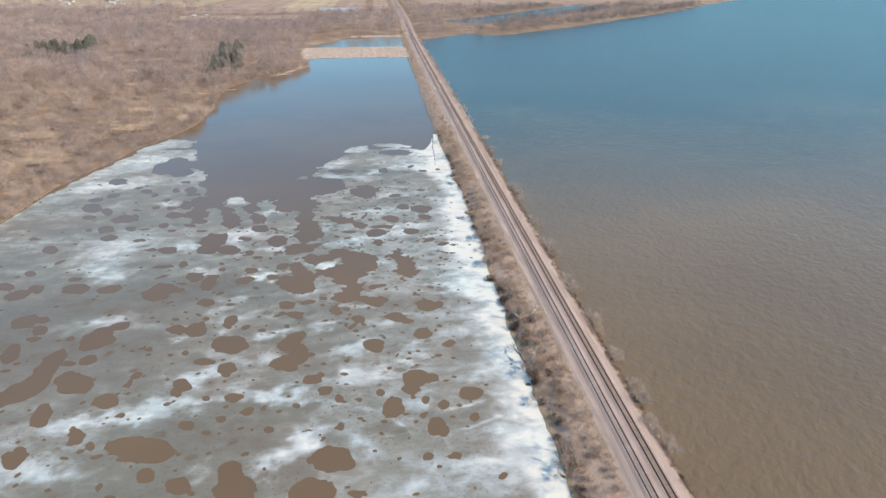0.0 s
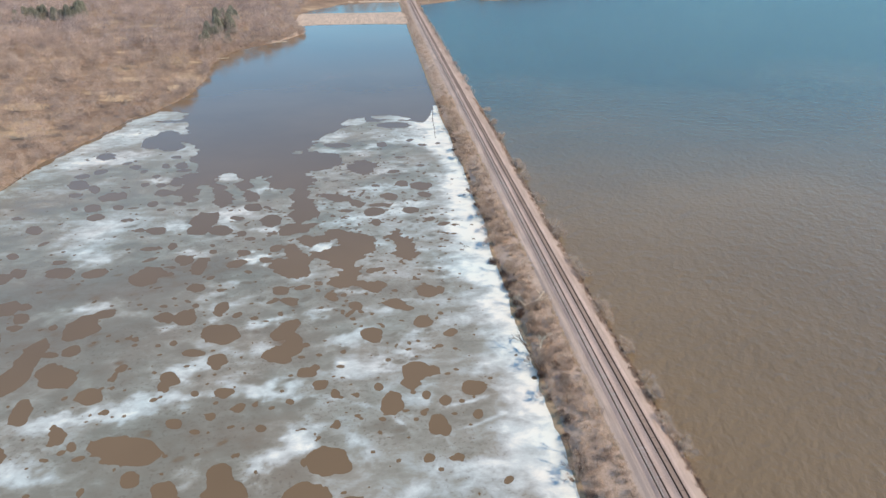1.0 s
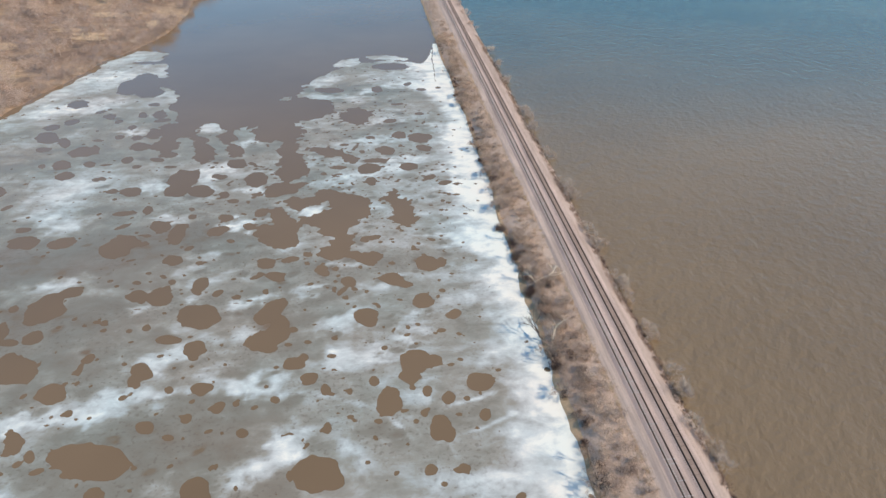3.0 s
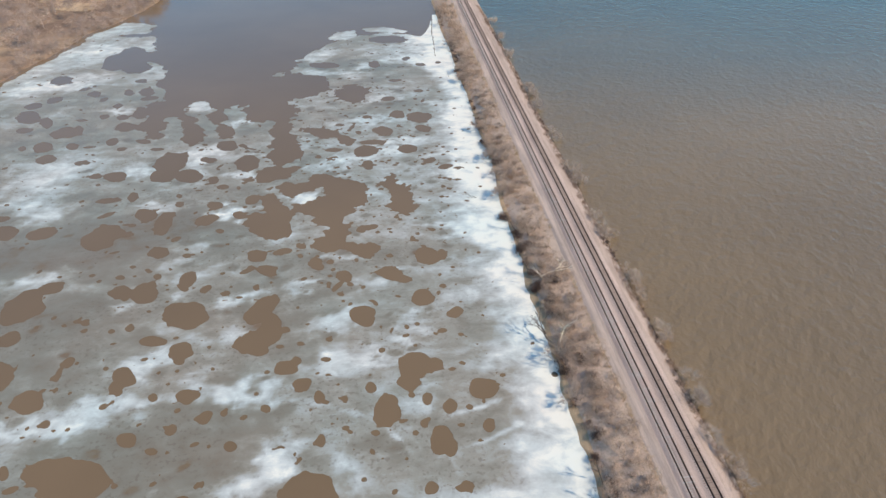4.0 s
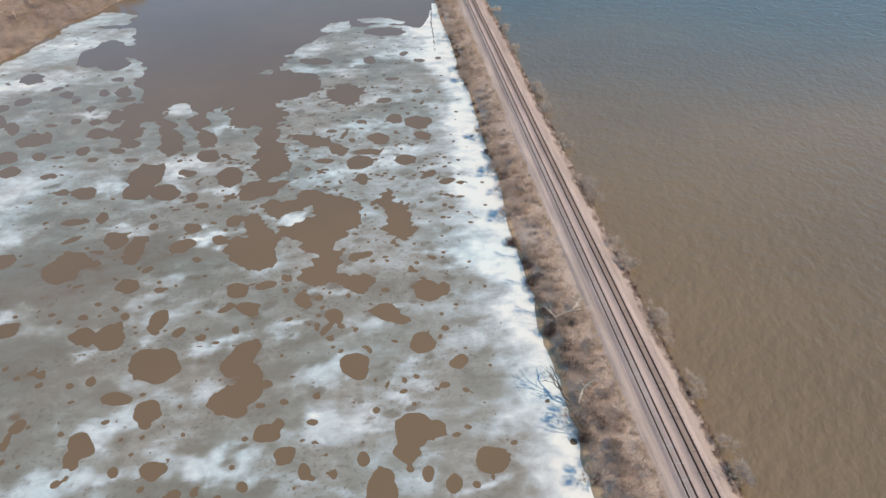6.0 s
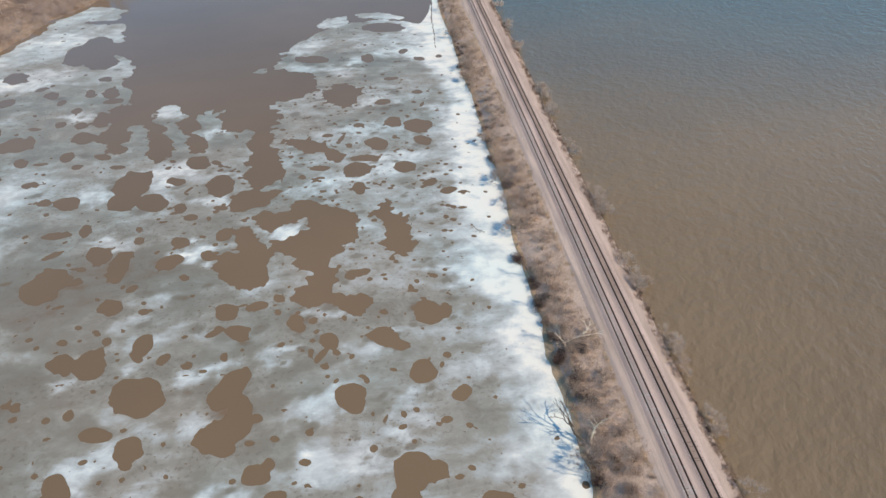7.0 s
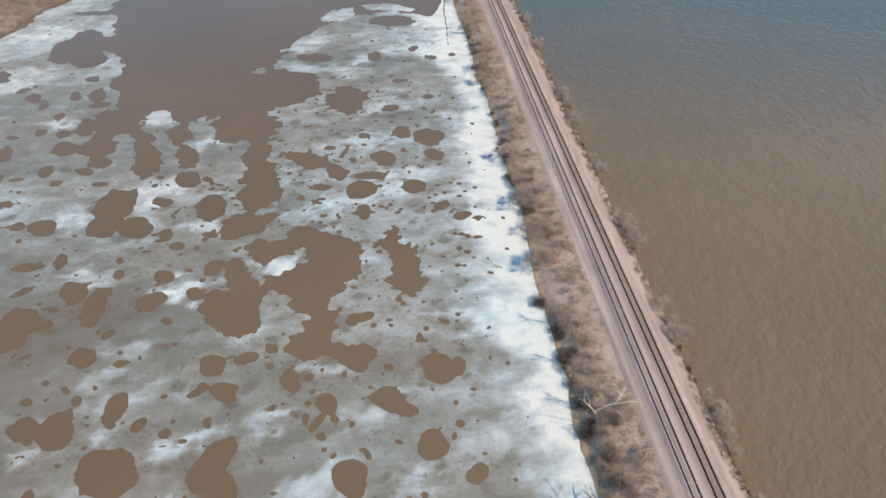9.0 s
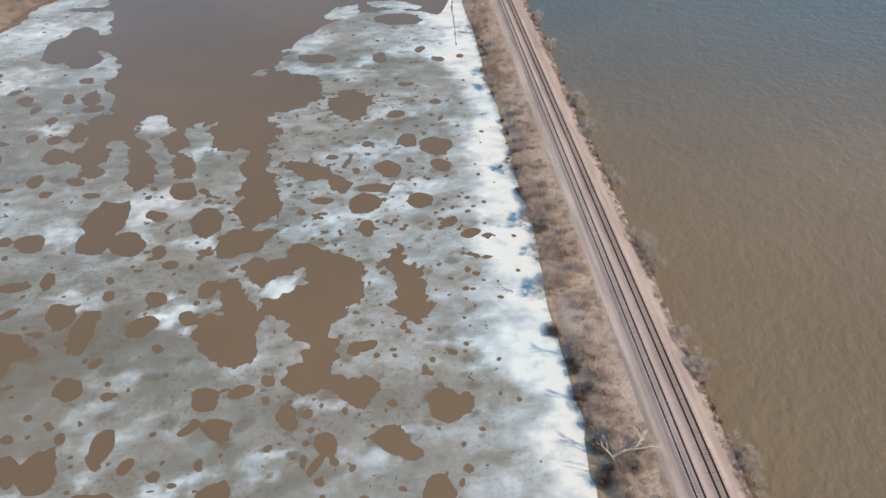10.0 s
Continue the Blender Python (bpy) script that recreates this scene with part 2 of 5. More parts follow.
def box(size, at=(0, 0, 0), turn=0.0, bevel=0.0):
    bm = add_box(bmesh.new(), size, at, turn)
    if bevel:
        bmesh.ops.bevel(bm, geom=list(bm.edges), offset=bevel, segments=1, affect="EDGES")
    return bm


def smoothstep(a, b, v):
    k = np.clip((v - a) / (b - a), 0, 1)
    return k * k * (3 - 2 * k)


def lattice_noise(x, y, cell, seed):
    """Smooth value noise on numpy arrays, 0 to 1."""
    def h(i, j):
        n = (i * 374761393 + j * 668265263 + seed * 974711) & 0x7FFFFFFF
        n = ((n ^ (n >> 13)) * 1274126177) & 0x7FFFFFFF
        return ((n ^ (n >> 16)) & 0xFFFF) / 65535.0
    u, v = x / cell, y / cell
    i, j = np.floor(u).astype(np.int64), np.floor(v).astype(np.int64)
    fu, fv = u - i, v - j
    fu, fv = fu * fu * (3 - 2 * fu), fv * fv * (3 - 2 * fv)
    return (h(i, j) * (1 - fu) + h(i + 1, j) * fu) * (1 - fv) + (h(i, j + 1) * (1 - fu) + h(i + 1, j + 1) * fu) * fv


def fractal(x, y, cell, seed, octaves=4, gain=0.55):
    out, amp, tot = 0, 1.0, 0
    for k in range(octaves):
        out = out + amp * lattice_noise(x, y, cell / 2 ** k, seed + 17 * k)
        tot += amp
        amp *= gain
    return out / tot


# ---- the lie of the land ----
def line_shift(y):
    """How far the railway bends off its straight line."""
    return 9.0 * smoothstep(950, 1700, np.asarray(y, float))


def shore_west(y):
    ys = [-400, 240, 310, 366, 416, 447, 473, 507, 570, 667, 715, 758, 822, 870, 900, 1020, 1040, 1100, 1160, 1190]
    xs = [-200, -184, -181, -178, -165, -158, -147, -139, -136, -149, -133, -104, -81, -94, -100, -102, -96, -66, -40, 60]
    return np.interp(y, ys, xs)


def shore_east(x):
    xs = [60, 88, 164, 190, 229, 361, 541, 785, 1083, 1500, 2600]
    ys = [1110, 1125, 1204, 1165, 1177, 1296, 1489, 1751, 2133, 2600, 3600]
    return np.interp(x, xs, ys)


def land(x, y):
    """Metres inside the dry land; below 0 it is water."""
    x, y = np.asarray(x, float), np.asarray(y, float)
    ragged = 9 * (fractal(x, y, 45, 3) - 0.5) + 3 * (fractal(x, y, 9, 5) - 0.5)
    west = shore_west(y) - x + ragged
    sway = 26 * (fractal(x, y * 0.2, 55, 33) - 0.5) + 9 * smoothstep(10, 60, x)
    bar = np.minimum(np.minimum(y - 892 + sway, 1019 - y + 0.8 * sway), 60 - x) + ragged * 1.2
    west = np.maximum(west, np.where(x < 60, bar, -50))
    north = np.where(x < 62, y - 1162 + ragged, -80)
    west = np.where(x < 62, np.maximum(west, north), -80)
    east = np.where(x > 50, y - shore_east(x) + ragged * 1.6, -80)
    along = (x - 190) * 0.626 + (y - 1440) * 0.78
    across = np.abs(-(x - 190) * 0.78 + (y - 1440) * 0.626) - 60
    pond = np.maximum(across, np.maximum(-along, along - 720))
    east = np.where(x > 50, np.minimum(east, pond + ragged), east)
    return np.maximum(west, east)


def ground_z(x, y):
    d = land(x, y)
    rise = np.minimum(d * 0.10, 1.6) + smoothstep(8, 120, d) * 4.0 * np.where(np.asarray(x) < 0, 1, 0.3) + np.where(d > 0, 1.2 * (fractal(x, y, 60, 9) - 0.4) * smoothstep(0, 40, d), 0)
    bar = smoothstep(870, 900, np.asarray(y, float)) * (1 - smoothstep(1010, 1040, np.asarray(y, float))) * np.where(np.asarray(x) > -95, 1, 0)
    off = np.abs(np.asarray(x) - 60 - line_shift(y))
    rise = np.minimum(rise * (1 - bar * 0.2), 1.4 + np.maximum(off - 16, 0) * 0.12)
    return np.where(d > 0, rise, np.maximum(d * 0.25, -3.0))


def build_ground():
    xs = np.concatenate((np.arange(-2600, -700, 60), np.arange(-700, -330, 20), np.arange(-330, -60, 4.0), np.arange(-60, 120, 6.0), np.arange(120, 700, 15), np.arange(700, 2700, 60)))
    ys = np.concatenate((np.arange(-600, 220, 40), np.arange(220, 760, 4.0), np.arange(760, 1320, 6.0), np.arange(1320, 2200, 20), np.arange(2200, 4200, 80)))
    X, Y = np.meshgrid(xs, ys)
    Z = ground_z(X, Y)
    n, k = len(xs), len(ys)
    V = np.stack((X.ravel(), Y.ravel(), Z.ravel()), 1)
    i = (np.arange(k - 1)[:, None] * n + np.arange(n - 1)[None]).ravel()
    F = np.stack((i, i + 1, i + n + 1, i + n), 1)
    me = fast_mesh("ground", V, F.ravel(), np.full(len(F), 4), GROUND)
    me.polygons.foreach_set("use_smooth", [True] * len(me.polygons))
    tagged(new("ground", me), "dry brown winter ground round the lake shores", "ground", kind="structure")


build_ground()


def sheet(name, x0, x1, y0, y1, z, mat, label, category):
    ob = link_mesh(name, [(x0, y0, z), (x1, y0, z), (x1, y1, z), (x0, y1, z)], [(0, 1, 2, 3)], mat)
    return tagged(ob, label, category, kind="structure")


sheet("water_west", -2600, 55, -600, 4200, 0.0, LAKE_CALM, "calm silty brown lake water between ice and wooded shore", "water")
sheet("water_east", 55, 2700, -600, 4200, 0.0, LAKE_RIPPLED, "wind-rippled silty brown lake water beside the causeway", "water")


# ---- the ice ----
MELT, LEAD, PAN, DRIFT = [], [], [], []


def melt(x, y, rx, ry, turn):
    MELT.append((x, y, rx, ry, radians(turn)))


def lead(x, y, rx, ry, turn):
    LEAD.append((x, y, rx, ry, radians(turn)))


def pan(x, y, rx, ry, turn):
    PAN.append((x, y, rx, ry, radians(turn)))


def drift(x, y, rx, ry, turn, depth=1.0):
    DRIFT.append((x, y, rx, ry, radians(turn), depth))


# melted holes, open leads, floating pans and snow drifts: middle, radii, turn
melt(-8.5, 118.7, 2.0, 1.2, -10)
melt(-18.3, 120.2, 5.8, 4.5, -2)
melt(26.2, 121.1, 1.6, 0.9, 52)
melt(-36.1, 123.2, 5.4, 4.1, -38)
melt(-64.5, 123.3, 1.6, 0.7, -12)
melt(-49.6, 125.5, 3.6, 2.6, -48)
melt(-68.3, 126.9, 1.3, 0.8, -87)
melt(-38.0, 128.1, 5.1, 2.7, -72)
melt(16.1, 129.6, 1.4, 1.2, -2)
melt(-58.3, 129.7, 3.0, 2.1, -57)
melt(9.0, 129.7, 1.6, 1.5, -86)
melt(-12.2, 130.4, 4.3, 2.7, -82)
melt(-20.1, 131.2, 1.4, 0.7, -82)
melt(-15.0, 131.3, 5.0, 4.3, -51)
melt(-72.8, 137.4, 1.5, 0.9, 15)
melt(-80.3, 137.7, 1.1, 0.6, -27)
melt(-92.9, 138.4, 4.2, 2.6, -57)
melt(-62.6, 139.2, 9.2, 4.9, -16)
melt(13.7, 139.2, 2.5, 1.7, 83)
melt(12.0, 141.0, 3.5, 2.8, 84)
melt(-75.8, 141.9, 2.2, 1.0, -62)
melt(-92.9, 142.1, 1.9, 1.1, -44)
melt(6.7, 143.5, 0.8, 0.7, -88)
melt(-13.0, 143.6, 1.8, 0.9, -84)
melt(22.7, 143.8, 2.1, 1.2, 79)
melt(-31.9, 143.9, 1.6, 1.2, -43)
melt(-1.4, 144.3, 0.9, 0.8, -21)
melt(-47.8, 144.3, 1.4, 0.9, -26)
melt(-36.2, 144.4, 0.7, 0.5, -57)
melt(-7.0, 145.2, 0.7, 0.5, -16)
melt(8.7, 145.7, 1.3, 0.9, 87)
melt(-81.0, 146.4, 3.7, 1.7, -69)
melt(-8.1, 146.6, 0.9, 0.8, -27)
melt(-53.6, 147.8, 2.8, 1.6, -33)
melt(-45.1, 149.6, 1.7, 1.3, -69)
melt(14.9, 150.2, 2.4, 1.6, 83)
melt(0.6, 150.6, 4.7, 3.2, -88)
melt(-52.3, 151.9, 0.8, 0.5, 38)
melt(-69.9, 152.0, 0.7, 0.4, -40)
melt(-67.1, 152.1, 0.6, 0.6, -54)
melt(-38.3, 152.2, 2.2, 1.6, 78)
melt(10.1, 152.9, 1.8, 1.2, 86)
melt(-34.6, 153.2, 1.1, 0.7, -62)
melt(-25.6, 153.7, 1.4, 1.1, -58)
melt(-72.3, 154.0, 1.5, 1.0, -49)
melt(-8.3, 154.8, 1.3, 0.7, -86)
melt(23.3, 154.8, 3.6, 3.4, -8)
melt(-14.2, 155.7, 2.1, 1.2, -82)
melt(-93.9, 155.9, 5.9, 2.8, -72)
melt(-2.4, 157.5, 1.7, 1.2, -85)
melt(-28.3, 158.4, 0.8, 0.6, -66)
melt(6.3, 158.6, 2.7, 2.5, -68)
melt(-44.2, 159.0, 2.8, 2.2, -52)
melt(-42.3, 159.5, 1.7, 1.2, -49)
melt(-51.4, 159.6, 1.5, 1.0, -59)
melt(-18.1, 159.7, 2.6, 2.2, -30)
melt(-78.8, 160.9, 4.1, 2.8, -44)
melt(12.0, 163.3, 2.6, 2.1, -8)
melt(-60.6, 164.0, 2.0, 1.4, -59)
melt(7.7, 164.1, 4.3, 3.8, -87)
melt(-107.6, 165.1, 4.5, 3.2, -60)
melt(-22.2, 165.6, 3.0, 2.6, 10)
melt(-59.4, 167.0, 3.4, 2.6, -46)
melt(-39.6, 167.4, 0.7, 0.5, -51)
melt(-13.1, 167.9, 1.3, 0.8, -13)
melt(-20.0, 168.2, 1.7, 1.2, -74)
melt(-75.1, 169.2, 2.6, 0.8, -83)
melt(-104.0, 169.7, 8.0, 5.2, 63)
melt(-64.7, 170.0, 1.0, 0.6, -50)
melt(-48.1, 170.8, 1.7, 1.2, -52)
melt(-91.5, 171.2, 6.9, 4.5, -48)
melt(-29.3, 172.8, 2.7, 1.9, -21)
melt(-24.6, 173.5, 1.1, 0.8, -21)
melt(-74.0, 173.6, 2.2, 1.7, 89)
melt(-19.5, 174.2, 1.1, 0.9, -28)
melt(-48.3, 174.6, 3.3, 2.9, -47)
melt(15.8, 175.3, 1.3, 0.9, 4)
melt(-30.8, 176.6, 5.6, 4.0, 27)
melt(2.8, 176.7, 1.4, 0.4, 67)
melt(-55.9, 178.6, 3.8, 1.9, -18)
melt(-23.9, 179.5, 1.3, 1.1, -39)
melt(-114.3, 179.5, 1.6, 1.0, 5)
melt(-102.6, 180.7, 9.8, 3.6, -87)
melt(-27.6, 181.3, 5.9, 2.8, -80)
melt(-97.4, 181.8, 2.9, 1.5, -17)
melt(19.5, 182.0, 2.5, 1.8, 39)
melt(-4.3, 183.1, 4.1, 3.4, -81)
melt(-112.8, 183.4, 1.2, 0.9, -31)
melt(-91.7, 183.5, 3.3, 2.7, -52)
melt(-74.4, 184.4, 1.1, 0.6, -19)
melt(-63.3, 184.6, 1.7, 1.1, -64)
melt(-80.3, 187.3, 1.0, 0.6, -41)
melt(-75.2, 187.6, 1.6, 1.0, -35)
melt(-50.4, 188.0, 6.6, 4.7, -42)
melt(-47.1, 188.2, 3.9, 2.4, -45)
melt(-77.7, 188.4, 1.1, 0.7, -32)
melt(-30.4, 188.6, 6.5, 3.2, 59)
melt(11.5, 188.8, 3.9, 2.9, 87)
melt(-1.8, 189.2, 0.8, 0.6, -13)
melt(-117.6, 189.3, 5.9, 2.5, -74)
melt(-0.8, 191.3, 0.4, 0.3, -75)
melt(-10.3, 192.7, 1.2, 0.8, -50)
melt(-37.4, 194.3, 1.0, 0.6, -15)
melt(-94.0, 196.3, 7.7, 5.2, 90)
melt(-41.1, 196.4, 1.4, 1.1, -89)
melt(-11.1, 196.9, 2.6, 0.9, 62)
melt(-102.6, 197.0, 1.7, 1.3, -51)
melt(-91.4, 197.7, 6.1, 2.5, -65)
melt(-33.4, 198.1, 1.6, 0.8, -73)
melt(6.5, 198.1, 3.0, 1.9, -39)
melt(-13.6, 198.1, 0.9, 0.7, -76)
melt(-114.5, 198.2, 2.6, 1.5, -7)
melt(-63.3, 198.7, 5.2, 3.8, -57)
melt(-47.0, 199.2, 2.0, 1.5, 65)
melt(-40.2, 199.3, 0.6, 0.5, -39)
melt(-69.9, 199.8, 3.8, 2.6, -27)
melt(-53.5, 200.4, 2.5, 1.3, -63)
melt(3.4, 200.8, 4.5, 3.1, -25)
melt(-9.3, 201.0, 2.7, 2.4, -67)
melt(-13.3, 201.5, 0.8, 0.7, -70)
melt(-58.1, 201.8, 0.7, 0.5, -27)
melt(-115.2, 203.7, 3.4, 2.3, -36)
melt(-89.5, 203.8, 3.2, 2.9, -15)
melt(-52.9, 204.1, 3.8, 2.1, -75)
melt(-30.9, 205.6, 3.3, 2.6, -48)
melt(-61.6, 206.1, 1.7, 1.2, -64)
melt(-36.7, 206.5, 2.7, 1.1, 29)
melt(-72.1, 206.6, 1.6, 1.0, -30)
melt(-17.3, 207.3, 3.4, 2.3, -76)
melt(-13.5, 208.1, 1.1, 0.9, -60)
melt(14.7, 208.2, 4.4, 3.7, 85)
melt(-6.0, 208.5, 1.0, 0.6, -85)
melt(19.0, 208.8, 3.0, 1.4, 84)
melt(-64.6, 208.9, 1.1, 0.7, -37)
melt(3.7, 209.6, 1.0, 0.8, -10)
melt(-122.6, 210.2, 5.1, 4.2, -66)
melt(-117.4, 210.8, 2.9, 1.7, -30)
melt(-70.1, 211.6, 1.1, 0.8, -31)
melt(-95.8, 212.2, 1.1, 0.7, 79)
melt(-22.5, 212.3, 1.3, 0.8, -74)
melt(-35.2, 213.7, 3.5, 2.9, -68)
melt(-23.5, 215.0, 0.7, 0.5, -13)
melt(-28.3, 215.1, 2.7, 1.8, 13)
melt(-55.6, 216.1, 1.6, 1.2, -43)
melt(-22.8, 217.4, 1.7, 1.4, -32)
melt(10.8, 217.9, 1.5, 0.8, 87)
melt(-64.8, 218.5, 3.5, 2.9, -26)
melt(-77.4, 219.8, 1.6, 0.6, 15)
melt(17.2, 222.5, 1.0, 0.9, -4)
melt(0.4, 223.0, 0.8, 0.7, -21)
melt(-61.1, 225.2, 2.0, 1.3, 60)
melt(-4.5, 225.2, 2.3, 1.7, -82)
melt(-1.6, 226.2, 2.3, 1.2, 26)
melt(-63.5, 226.2, 1.0, 0.6, 88)
melt(-84.5, 226.7, 6.0, 4.3, -56)
melt(-9.4, 227.4, 1.7, 1.4, -20)
melt(-48.2, 228.4, 1.4, 1.0, -49)
melt(-76.6, 229.2, 2.4, 1.5, -7)
melt(-82.7, 230.8, 5.6, 4.4, -52)
melt(-135.2, 231.2, 4.6, 4.1, 72)
melt(-40.7, 232.3, 1.1, 0.8, -24)
melt(-102.8, 232.9, 4.6, 3.7, 20)
melt(-115.5, 234.4, 5.1, 4.2, -36)
melt(-66.7, 235.0, 7.5, 3.0, -83)
melt(-78.1, 235.2, 2.0, 0.6, -8)
melt(-53.6, 235.7, 4.0, 3.2, 89)
melt(-130.3, 235.8, 4.7, 2.4, -52)
melt(-44.0, 237.7, 2.4, 1.7, -55)
melt(-142.9, 239.0, 4.4, 2.4, -44)
melt(-65.8, 240.5, 1.8, 1.6, -27)
melt(-73.9, 240.8, 4.6, 3.0, -50)
melt(-86.3, 242.2, 2.0, 1.6, 26)
melt(-119.9, 243.0, 2.7, 1.6, -38)
melt(-53.0, 244.5, 3.1, 2.2, -49)
melt(-64.5, 246.5, 1.4, 1.4, 64)
melt(-47.0, 246.7, 1.2, 0.8, -21)
melt(-41.2, 247.3, 3.3, 2.5, -86)
melt(-138.7, 250.0, 3.4, 1.9, -45)
melt(-88.7, 251.6, 4.3, 1.6, 5)
melt(-65.9, 252.3, 1.7, 0.9, -64)
melt(-81.4, 253.2, 3.4, 1.8, -65)
melt(28.8, 254.1, 1.1, 0.6, -4)
melt(-46.8, 255.9, 1.4, 0.7, -73)
melt(-52.1, 257.0, 2.3, 1.7, -34)
melt(-132.2, 260.2, 2.4, 1.4, 68)
melt(-44.2, 261.6, 2.2, 1.4, -17)
melt(-56.3, 262.6, 3.1, 1.7, -68)
melt(30.5, 262.9, 1.3, 0.9, -2)
melt(26.1, 264.0, 2.6, 2.0, 15)
melt(-65.4, 266.3, 6.3, 4.0, -42)
melt(17.9, 267.0, 1.1, 0.8, 86)
melt(-13.6, 267.6, 1.1, 0.8, -12)
melt(-9.7, 267.8, 0.8, 0.6, -76)
melt(-74.5, 267.8, 5.4, 4.2, -51)
melt(-91.6, 268.5, 4.4, 3.4, -28)
melt(-2.3, 268.7, 3.4, 2.1, -87)
melt(20.5, 269.5, 2.8, 1.7, 52)
melt(-98.8, 269.8, 2.4, 1.9, -4)
melt(-56.0, 273.2, 2.1, 0.6, 59)
melt(-141.4, 274.0, 5.2, 2.7, -52)
melt(-46.3, 274.6, 7.1, 4.4, -82)
melt(-14.4, 276.0, 1.2, 0.8, -13)
melt(-20.6, 277.0, 1.3, 1.1, -61)
melt(-61.0, 278.7, 3.1, 2.2, -36)
melt(-74.5, 279.2, 10.2, 5.6, -86)
melt(-2.8, 280.2, 5.0, 4.4, 44)
melt(12.4, 280.3, 3.6, 3.5, -47)
melt(-107.9, 280.9, 1.9, 1.4, -60)
melt(-106.0, 281.7, 2.3, 1.1, -57)
melt(-15.3, 282.3, 3.4, 2.0, -10)
melt(-121.6, 285.8, 4.4, 3.5, -73)
melt(-0.3, 287.4, 4.7, 2.1, -6)
melt(-154.5, 287.9, 2.9, 1.7, -31)
melt(-50.0, 289.7, 2.0, 1.4, -60)
melt(-82.6, 290.0, 2.6, 1.4, -15)
melt(-56.3, 290.5, 5.2, 3.9, -48)
melt(-96.1, 292.0, 1.9, 1.6, -12)
melt(-65.1, 292.5, 1.4, 1.0, -47)
melt(-109.0, 294.9, 2.4, 1.1, -1)
melt(-134.5, 295.9, 2.7, 1.4, -55)
melt(-116.1, 296.2, 3.8, 2.1, -55)
melt(-126.7, 296.5, 5.3, 3.6, -56)
melt(-5.6, 297.0, 1.7, 1.2, -82)
melt(4.5, 297.2, 4.7, 4.0, -81)
melt(-89.3, 297.9, 3.6, 1.9, -28)
melt(20.3, 298.6, 4.0, 3.3, -59)
melt(-101.8, 298.7, 3.6, 2.3, -86)
melt(-8.9, 302.0, 3.6, 0.8, 69)
melt(-60.0, 303.6, 7.1, 4.0, -69)
melt(-13.4, 305.5, 2.0, 1.4, -11)
melt(-122.6, 309.9, 6.5, 5.5, -37)
melt(19.3, 309.9, 5.5, 5.1, -88)
melt(-118.4, 311.5, 5.8, 1.4, -66)
melt(-2.5, 312.1, 1.9, 1.7, 13)
melt(-100.8, 312.8, 5.1, 4.0, -55)
melt(-140.7, 313.3, 3.8, 2.2, -30)
melt(10.5, 314.0, 4.5, 3.4, -89)
melt(-134.7, 320.5, 6.7, 2.4, -64)
melt(-120.8, 321.6, 2.3, 1.6, -21)
melt(-104.4, 323.2, 2.9, 2.2, -59)
melt(-112.9, 324.7, 2.7, 1.8, -51)
melt(-144.2, 326.9, 8.3, 4.3, -59)
melt(22.3, 328.0, 2.3, 0.8, 75)
melt(19.1, 330.3, 1.3, 1.0, 88)
melt(-99.3, 331.3, 3.1, 1.7, -60)
melt(6.7, 332.2, 3.4, 2.5, 11)
melt(-125.0, 333.4, 1.4, 0.7, -58)
melt(-110.7, 336.3, 3.3, 1.9, -75)
melt(-147.1, 339.7, 4.2, 3.0, -48)
melt(21.4, 340.1, 2.2, 2.1, -89)
melt(-99.0, 343.7, 3.9, 2.7, -6)
melt(-119.0, 344.5, 2.8, 1.7, -89)
melt(-140.5, 346.2, 4.3, 3.1, -82)
melt(-125.0, 351.6, 4.5, 2.4, -64)
melt(-102.0, 351.9, 5.6, 3.2, -75)
melt(-110.2, 352.1, 4.5, 2.2, -70)
melt(11.3, 355.0, 3.3, 1.9, 10)
melt(-131.8, 358.5, 2.9, 2.1, 44)
melt(-128.4, 362.0, 1.6, 1.1, -72)
melt(-108.7, 366.6, 3.1, 2.5, -24)
melt(-146.5, 371.9, 7.2, 4.4, -68)
melt(25.0, 375.8, 2.3, 2.2, -14)
melt(33.8, 377.9, 2.0, 1.4, 84)
melt(2.0, 378.4, 5.0, 2.8, -88)
melt(-23.3, 379.9, 8.1, 4.4, -9)
melt(18.1, 385.6, 3.6, 2.3, 77)
melt(-115.9, 385.9, 8.7, 6.9, -68)
melt(-127.9, 396.9, 14.1, 7.6, -83)
melt(-106.3, 400.1, 11.7, 4.8, -71)
melt(-111.9, 402.1, 10.4, 5.5, -57)
melt(-122.0, 402.1, 19.8, 7.3, -73)
melt(10.0, 419.0, 10.9, 6.9, -7)
melt(-131.2, 442.3, 10.5, 3.2, -2)
melt(-120.2, 442.9, 6.7, 3.4, -38)
lead(-3.3, 213.4, 4.3, 2.9, -84)
lead(-8.3, 216.2, 8.0, 4.5, -30)
lead(-12.9, 220.9, 9.4, 5.6, -81)
lead(-34.3, 229.6, 8.7, 6.6, -55)
lead(10.0, 235.2, 4.1, 3.9, -23)
lead(-15.2, 235.7, 12.8, 6.7, -82)
lead(-21.5, 237.9, 5.1, 3.3, -76)
lead(-32.4, 238.0, 11.1, 4.0, -79)
lead(-22.5, 240.5, 4.4, 3.5, -28)
lead(8.6, 243.8, 9.6, 4.6, 88)
lead(-10.4, 247.7, 14.4, 7.5, -85)
lead(-28.7, 251.5, 5.0, 3.7, -21)
lead(-26.8, 254.3, 7.3, 4.1, 0)
lead(5.0, 256.4, 5.5, 3.5, 58)
lead(-13.1, 258.5, 4.6, 3.1, -12)
